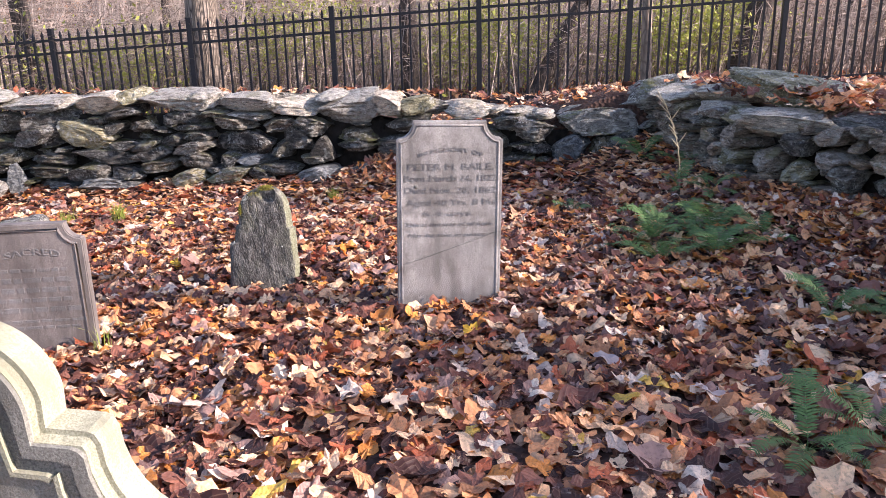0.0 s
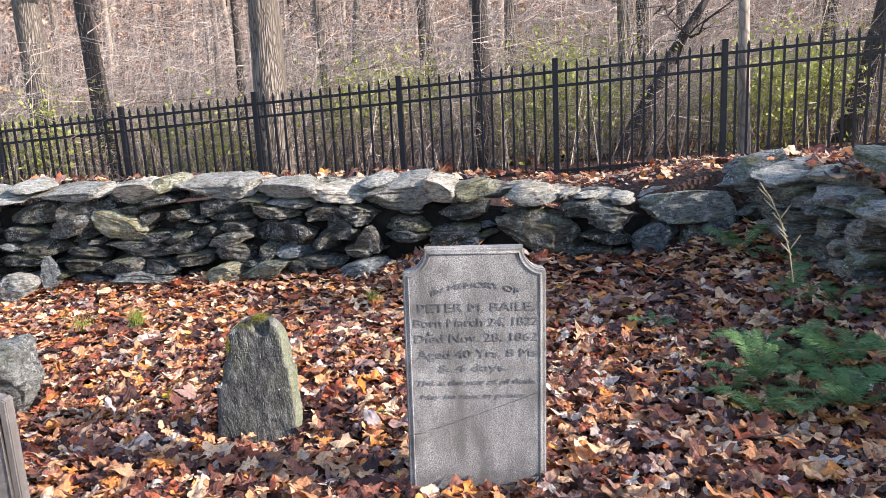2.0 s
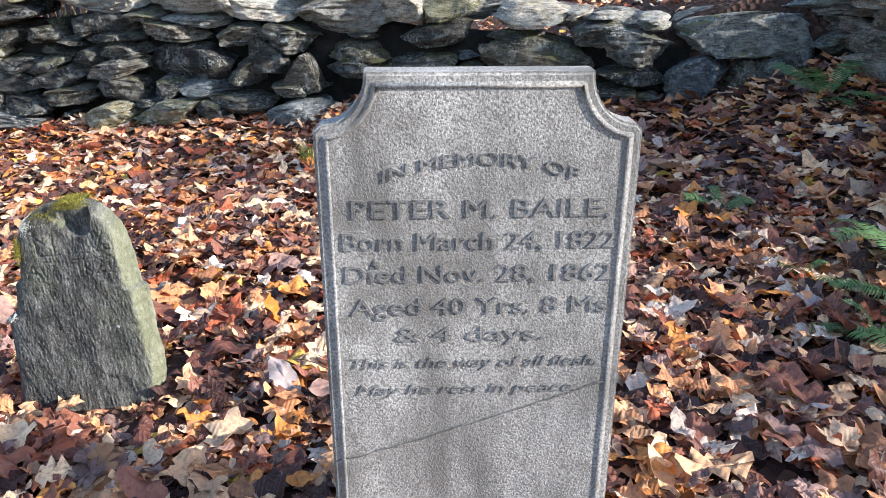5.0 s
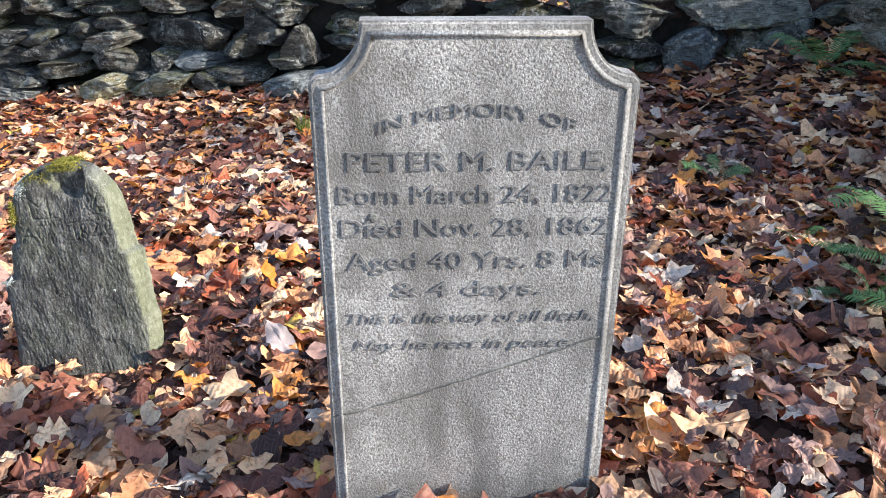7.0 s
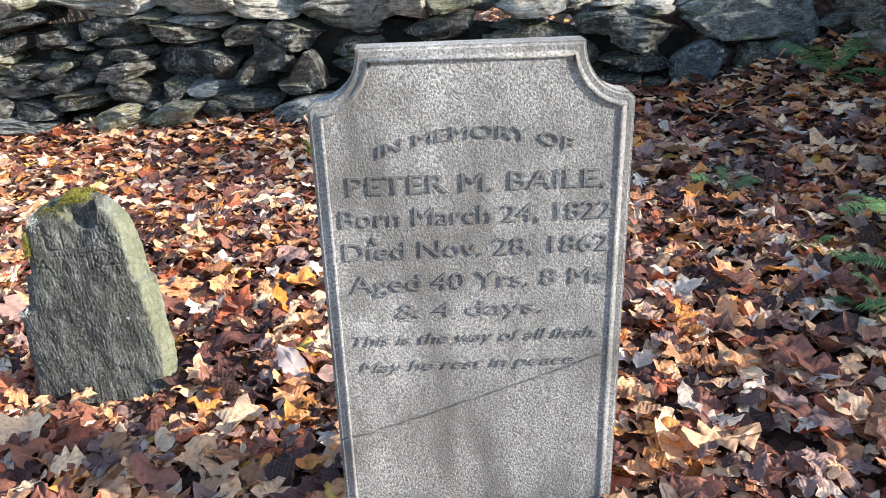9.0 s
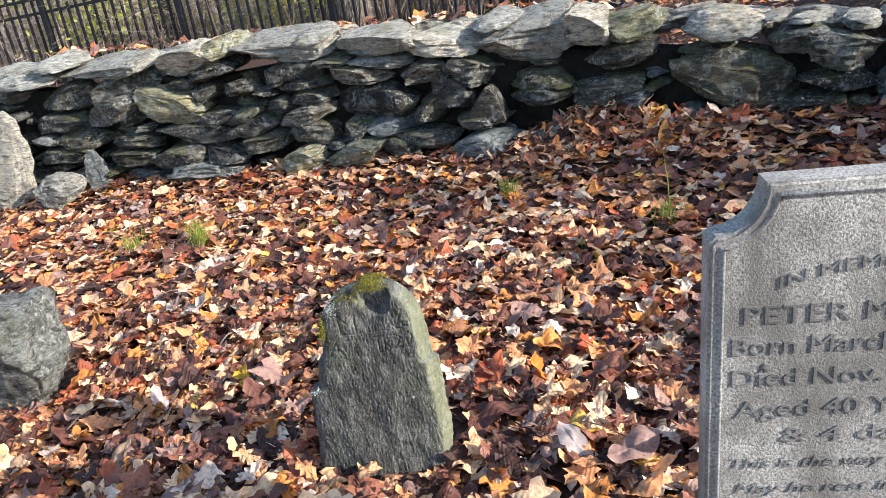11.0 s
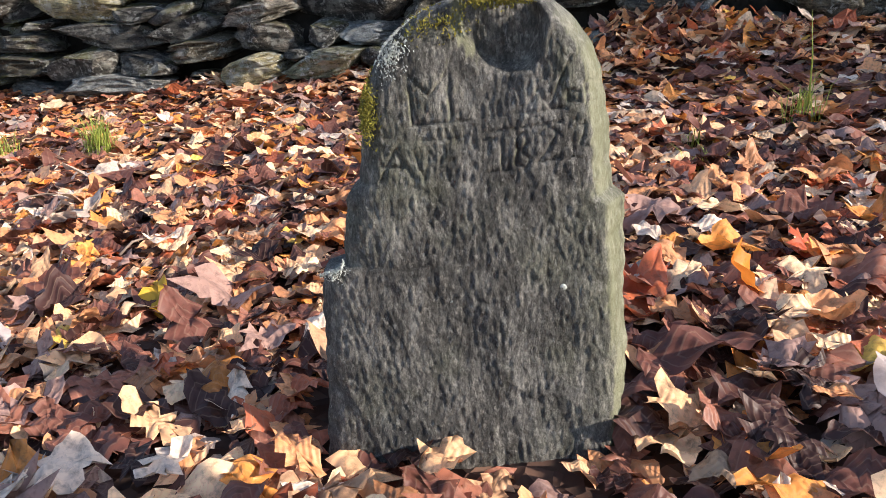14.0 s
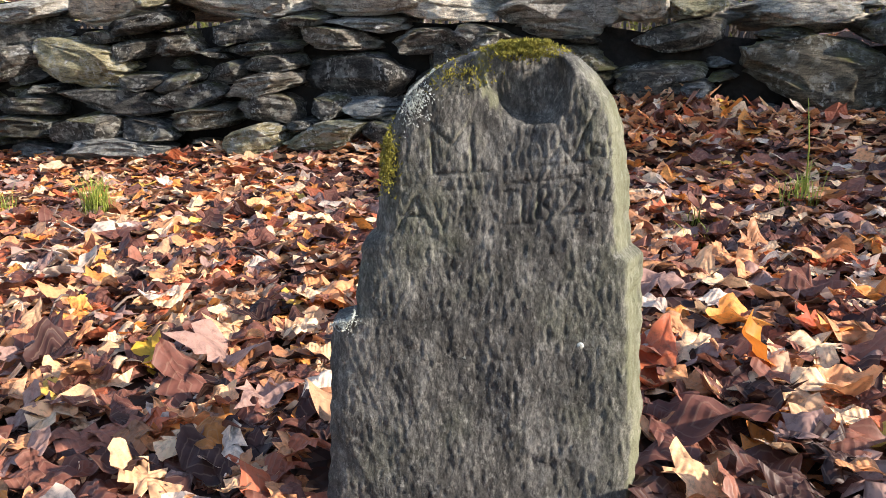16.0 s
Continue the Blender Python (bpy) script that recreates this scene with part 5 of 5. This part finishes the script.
def seed_stalk():
    st = base_of("dry_stalk", (2.0, 6.2, 0.48), "dry pale weed stalk leaning from the stone wall", "plant")
    main = [(0, 0, 0), (-0.03, 0, 0.2), (-0.1, 0, 0.42), (-0.19, 0, 0.6)]
    vs, fs = tube(main, [0.005, 0.004, 0.003, 0.0015], 5)
    from_arrays("stem", vs, fs, STRAW, st)
    r2 = random.Random(4)
    for k in range(11):
        f = 0.3 + 0.065 * k
        p = Vector((-0.2 * f * f, 0, 0.6 * f))
        d = Vector((r2.choice((-1, -0.6, 0.7)) * 0.08, r2.uniform(-0.04, 0.04), 0.09))
        vs, fs = tube([p, p + d * 0.6, p + d], [0.003, 0.004, 0.001], 4)
        from_arrays("side_stem", vs, fs, STRAW, st)


seed_stalk()


# ---- fallen leaves ----
def leaf_outline(kind, n, r2):
    """Points round a leaf about one unit long, stem end at -y."""
    pts, warp = [], r2.uniform(-0.5, 0.5)
    for k in range(n):
        a = 2 * math.pi * k / n - math.pi / 2
        if kind == "maple":
            lobes = 0.5 + 0.5 * math.cos(5 * (a - math.pi / 2) + warp)
            big = 1 + 0.22 * math.sin(2.0 * a + 5 * warp)
            r = (0.32 + 0.13 * lobes * big + (0.03 if k % 2 else -0.035)) * r2.uniform(0.9, 1.08)
            r *= 0.68 if math.sin(a) < -0.75 else 1.0
            x, y = r * math.cos(a) * 1.02, r * math.sin(a) * 1.04
        elif kind == "oak":
            y = -0.5 * math.cos(2 * math.pi * k / n)
            w = 0.29 * math.sin(math.pi * (0.04 + 0.92 * (y + 0.5))) ** 0.7 * (1 + 0.15 * y)
            w *= 0.82 + 0.3 * math.sin(y * 26)
            x = w if k < n / 2 else -w
        else:
            y = -0.5 * math.cos(2 * math.pi * k / n)
            w = 0.24 * math.sin(math.pi * (y + 0.5)) ** 0.75 * (1.05 if k % 2 else 0.95)
            x = w if k < n / 2 else -w
        pts.append((x * r2.uniform(0.88, 1.12), y * r2.uniform(0.94, 1.06)))
    return pts


def leaf_shape(kind, n, rings, seed):
    r2 = random.Random(seed)
    rim = np.array(leaf_outline(kind, n, r2))
    mid = rim.mean(0)
    flat = [mid[None]]
    for f in ([0.55, 1.0] if rings == 2 else [1.0]):
        flat.append(mid + (rim - mid) * f)
    p = np.concatenate(flat)
    fold, curl, twist, roll = r2.uniform(-0.1, 0.3), r2.uniform(-0.7, 0.7), r2.uniform(-0.5, 0.5), r2.uniform(-0.3, 0.9)
    z = fold * np.abs(p[:, 0]) + curl * p[:, 1] ** 2 + twist * p[:, 0] * p[:, 1] + roll * p[:, 0] ** 2
    ph = r2.uniform(0, 6)
    z += 0.055 * np.sin(11 * p[:, 0] + 7 * p[:, 1] + ph) + 0.05 * np.sin(6 * p[:, 0] - 13 * p[:, 1] + 2 * ph)
    faces = []
    for k in range(n):
        q = (k + 1) % n
        faces.append((0, 1 + k, 1 + q))
        if rings == 2:
            faces.append((1 + k, 1 + n + k, 1 + n + q))
            faces.append((1 + k, 1 + n + q, 1 + q))
    return np.column_stack([p, z]), np.array(faces), p


def scatter_leaves(name, places, shapes, size, tilt, label, seed, mat=LEAF, parent=None):
    """One litter of many leaves: places is an array of x, y, z."""
    g = np.random.default_rng(seed)
    V, F, U = [], [], []
    base = 0
    pick = g.integers(0, len(shapes), len(places))
    for s, (v, f, uv) in enumerate(shapes):
        at = places[pick == s]
        m = len(at)
        if not m:
            continue
        yaw = g.uniform(0, 2 * math.pi, m)
        tx, ty = np.clip(g.normal(0, tilt, m), -0.85, 0.85), np.clip(g.normal(0, tilt, m), -0.85, 0.85)
        sc = size * g.lognormal(0, 0.28, m)
        cz, sz = np.cos(yaw), np.sin(yaw)
        w = v[None] * sc[:, None, None]
        x = w[..., 0] * cz[:, None] - w[..., 1] * sz[:, None]
        y = w[..., 0] * sz[:, None] + w[..., 1] * cz[:, None]
        z = w[..., 2] * g.choice((-1, 1), m)[:, None] + x * np.tan(tx)[:, None] + y * np.tan(ty)[:, None]
        V.append((np.stack([x, y, z], -1) + at[:, None]).reshape(-1, 3))
        n = len(v)
        F.append((f[None] + (base + n * np.arange(m))[:, None, None]).reshape(-1, 3))
        U.append(np.tile(uv, (m, 1)))
        base += n * m
    ob = from_arrays(name, np.concatenate(V), np.concatenate(F), mat, parent, smooth=len(shapes[0][1]) > 30, uv=np.concatenate(U))
    return tagged(ob, label, "fallen leaves", kind="stuff")


def clear_of_stones(p):
    """Drops the places inside the headstones and rocks."""
    keep = np.ones(len(p), bool)
    for cx, cy, hx, hy in ((0.01, 4.64, 0.33, 0.07), (-2.37, 4.46, 0.36, 0.07), (-1.26, 5.41, 0.27, 0.11), (-1.12, 1.66, 0.48, 0.1), (-3.42, 6.12, 0.42, 0.22), (-5.6, 9.4, 0.3, 0.1)):
        keep &= ~((abs(p[:, 0] - cx) < hx) & (abs(p[:, 1] - cy) < hy))
    return p[keep]


def strewn(count, x0, x1, y0, y1, lift, seed, where=None):
    g = np.random.default_rng(seed)
    x, y = g.uniform(x0, x1, count), g.uniform(y0, y1, count)
    z = land(x, y) + lift * g.uniform(0.1, 1, count) ** 1.3
    p = np.stack([x, y, z], -1)
    if where is not None:
        p = p[where(x, y)]
    return clear_of_stones(p)


def in_yard(x, y):
    return (y < back_line(x) - 0.22) & (right_gap(x, y) > 0.4)


def beyond(x, y):
    return ((y > back_line(x) + 0.5) & ((x > 0.2) | (y > 15.9))) | ((right_gap(x, y) < -0.1) & (x > 2.3))


NEAR_SHAPES = [leaf_shape(k, 26, 2, 10 + i) for i, k in enumerate(("maple", "beech", "oak", "oak", "maple", "beech", "oak", "maple", "oak", "beech", "oak", "maple"))]
FAR_SHAPES = [leaf_shape(k, 15, 1, 40 + i) for i, k in enumerate(("maple", "oak", "beech", "maple", "oak", "oak", "maple", "beech"))]
scatter_leaves("leaf_litter", strewn(9500, -3.2, 3.0, 3.3, 7.0, 0.065, 1, in_yard), NEAR_SHAPES, 0.12, 0.2, "dense litter of brown, tan and orange fallen leaves", 1)
scatter_leaves("leaf_litter", strewn(6000, -3.2, 3.0, 3.3, 7.0, 0.03, 11, in_yard), FAR_SHAPES, 0.085, 0.25, "small broken brown leaves", 11)
scatter_leaves("leaf_litter", strewn(24000, -9, 3.2, 5.4, 9.8, 0.05, 2, lambda x, y: in_yard(x, y) & ((y > 7.0) | (x < -3.2))), FAR_SHAPES, 0.115, 0.22, "dense litter of brown, tan and orange fallen leaves", 2)
scatter_leaves("leaf_litter", strewn(10000, -4, 3.8, 0.2, 3.4, 0.05, 3, in_yard), FAR_SHAPES, 0.13, 0.2, "dense litter of brown, tan and orange fallen leaves", 3)
scatter_leaves("leaf_litter", strewn(5000, -8, -3.2, 2, 5.4, 0.05, 4, in_yard), FAR_SHAPES, 0.12, 0.28, "dense litter of brown, tan and orange fallen leaves", 4)
scatter_leaves("leaf_litter", strewn(2500, 2.6, 4, 3.2, 5.6, 0.05, 5, in_yard), FAR_SHAPES, 0.12, 0.28, "dense litter of brown, tan and orange fallen leaves", 5)
scatter_leaves("leaf_litter", strewn(14000, -9, 9, 6, 16, 0.04, 6, beyond), FAR_SHAPES, 0.085, 0.3, "dry leaves on the ground behind the wall", 6)
scatter_leaves("leaf_litter", strewn(12000, -24, 22, 17.5, 36, 0.08, 7), FAR_SHAPES, 0.2, 0.45, "dry leaves on the forest floor", 7)


scatter_leaves("leaf_litter", strewn(14000, -60, 55, 34, 110, 0.2, 17), FAR_SHAPES, 0.62, 0.45, "dry leaves on the far wooded slope", 17)
scatter_leaves("leaf_litter", strewn(9000, -9, 3.6, -6, 0.3, 0.05, 8), FAR_SHAPES, 0.17, 0.28, "dense litter of brown, tan and orange fallen leaves", 8)
scatter_leaves("leaf_litter", strewn(5000, -9, -3.9, -1, 3.2, 0.05, 9), FAR_SHAPES, 0.15, 0.28, "dense litter of brown, tan and orange fallen leaves", 9)
scatter_leaves("leaf_litter", strewn(6000, 4.4, 12, -2, 9, 0.05, 10), FAR_SHAPES, 0.18, 0.3, "dry leaves on the ground behind the wall", 10)


def leaves_on_walls():
    g = np.random.default_rng(21)
    x = g.uniform(-5.5, 2.4, 240)
    z = np.interp(x, [-6, -1, 0.3, 1, 2.4], [0.92, 0.9, 0.86, 0.8, 0.92])
    a = np.stack([x, 9.35 - 0.17 * x + g.normal(0, 0.1, 240), z + g.uniform(0, 0.05, 240)], -1)
    pts = [Vector(p) for p in RIGHT_LINE]
    rows = []
    for _ in range(900):
        f = g.uniform(0, 4.5)
        k = int(f)
        p = pts[k].lerp(pts[k + 1], f - k)
        rows.append((p.x + g.normal(0.05, 0.18), p.y + g.normal(0.05, 0.18), side_top(p.x, p.y) + g.uniform(-0.02, 0.1)))
    scatter_leaves("leaves_on_wall", a, FAR_SHAPES, 0.115, 0.32, "dry leaves caught on top of the stone wall", 22)
    scatter_leaves("leaves_on_wall", np.array(rows), FAR_SHAPES, 0.115, 0.32, "dry leaves caught on top of the stone wall", 23)
    n = 500
    x = g.normal(-0.35, 0.4, n)
    y = g.uniform(8.15, 8.75, n) - 0.17 * x
    b = np.stack([x, y, land(x, y) + 0.2 * ease(8.3, 8.85, y + 0.17 * x) * np.exp(-((x + 0.35) / 0.5) ** 2) + g.uniform(0, 0.04, n)], -1)
    scatter_leaves("leaf_drift", b, FAR_SHAPES, 0.09, 0.5, "drift of dark red-brown leaves against the wall", 24)


leaves_on_walls()


def single_leaves():
    """The larger leaves that lie on top, each one by itself."""
    shapes = []
    for i in range(10):
        v, f, uv = leaf_shape(("maple", "oak", "maple", "beech", "oak")[i % 5], 30, 2, 70 + i)
        me = bpy.data.meshes.new("leaf")
        me.from_pydata(v.tolist(), [], f.tolist())
        layer = me.uv_layers.new(name="UVMap")
        idx = np.empty(len(me.loops), np.int32)
        me.loops.foreach_get("vertex_index", idx)
        layer.data.foreach_set("uv", uv.astype(np.float32)[idx].ravel())
        me.polygons.foreach_set("use_smooth", [True] * len(me.polygons))
        me.materials.append(LEAF_SINGLE)
        shapes.append(me)
    r2 = random.Random(9)
    g = strewn(330, -2.4, 1.6, 3.6, 6.6, 0.01, 31, in_yard)
    for p in g[:280]:
        ob = new("leaf", shapes[r2.randrange(10)])
        ob.parent = ground
        s = r2.uniform(0.11, 0.17)
        ob.matrix_basis = pose(p[0], p[1], p[2] + 0.045, r2.gauss(0, 16), r2.gauss(0, 16), r2.uniform(0, 360)) @ Matrix.Scale(s, 4)


single_leaves()


def accent_leaf(x, y, size, color, seed, kind, turn, label, up=0.05, tip=(14, -10)):
    """A leaf that stands out by its colour."""
    v, f, uv = leaf_shape(kind, 30, 2, seed)
    ob = from_arrays("leaf", v, f, translucent("leaf_" + label.split()[0], color, 0.25), ground, label, uv=uv)
    ob.matrix_basis = pose(x, y, at_land(x, y) + up, *tip, turn) @ Matrix.Scale(size, 4)


PALE, RED, GOLD, CREAM = (0.52, 0.44, 0.42), (0.5, 0.1, 0.04), (0.68, 0.42, 0.05), (0.72, 0.58, 0.44)
accent_leaf(-0.59, 5.32, 0.17, PALE, 201, "beech", 40, "pale greyish-pink leaf lying on top", 0.07, (35, -15))
accent_leaf(-0.93, 5.8, 0.15, RED, 202, "maple", 10, "bright orange-red leaf lying on top")
accent_leaf(-0.73, 5.75, 0.13, (0.7, 0.24, 0.04), 203, "beech", 70, "orange leaf standing up among the others", 0.09, (60, 10))
accent_leaf(-0.52, 5.95, 0.14, RED, 204, "maple", 120, "red leaf lying on top")
accent_leaf(-2.05, 5.95, 0.15, GOLD, 205, "oak", 30, "golden yellow leaf lying on top")
accent_leaf(-2.35, 5.75, 0.16, PALE, 206, "beech", 75, "pale grey leaf standing on edge", 0.08, (50, 30))
accent_leaf(0.98, 5.05, 0.17, PALE, 207, "maple", 200, "pale pinkish leaf lying on top")
accent_leaf(1.18, 4.75, 0.15, CREAM, 208, "maple", 20, "cream-coloured leaf lying on top")
accent_leaf(0.75, 5.35, 0.13, CREAM, 209, "oak", 140, "cream-coloured leaf lying on top")
accent_leaf(1.25, 5.65, 0.16, PALE, 210, "maple", 80, "pale pinkish leaf lying on top")
accent_leaf(1.75, 4.35, 0.17, PALE, 211, "maple", 300, "pale pinkish leaf lying on top")
accent_leaf(1.1, 3.2, 0.17, PALE, 212, "maple", 150, "pale pinkish leaf lying on top")
accent_leaf(0.75, 3.6, 0.16, PALE, 213, "beech", 60, "pale pinkish leaf lying on top")
accent_leaf(0.1, 4.05, 0.13, GOLD, 214, "maple", 45, "golden yellow leaf lying on top")
accent_leaf(-0.3, 3.3, 0.17, CREAM, 215, "maple", 95, "cream-coloured leaf lying on top")
accent_leaf(-0.9, 3.7, 0.16, CREAM, 216, "oak", 10, "cream-coloured leaf lying on top")
accent_leaf(-1.05, 4.95, 0.19, (0.5, 0.26, 0.13), 217, "oak", 20, "large curled tan leaf by the slate marker", 0.06)
accent_leaf(-1.35, 5.0, 0.17, (0.42, 0.16, 0.09), 218, "maple", 200, "large red-brown leaf by the slate marker", 0.06)


def fallen_stick(x, y, length, turn, thick, seed):
    r2 = random.Random(seed)
    path = [(length * (f - 0.5), 0.05 * length * math.sin(5 * f + seed), 0.02 * math.sin(7 * f)) for f in np.linspace(0, 1, 7)]
    pieces = [tube(path, [thick * (1 - 0.6 * f) for f in np.linspace(0, 1, 7)], 6)]
    for f in (2, 4):
        p = Vector(path[f])
        pieces.append(tube([p, p + Vector((0.1 * length, r2.choice((-1, 1)) * 0.12 * length, 0.02))], [thick * 0.5, thick * 0.2], 5))
    vs, fs = join(pieces)
    ob = from_arrays("fallen_twig", vs, fs, TWIG)
    ob.matrix_basis = pose(x, y, at_land(x, y) + 0.055, 0, r2.uniform(-6, 6), turn)
    tagged(ob, "thin bare brown twig lying on the leaves", "twig", "fallen twigs")


r5 = random.Random(41)
for k in range(34):
    fallen_stick(r5.uniform(-4.2, 2.0), r5.uniform(3.2, 8.4), r5.uniform(0.15, 0.45), r5.uniform(0, 360), r5.uniform(0.002, 0.005), k)
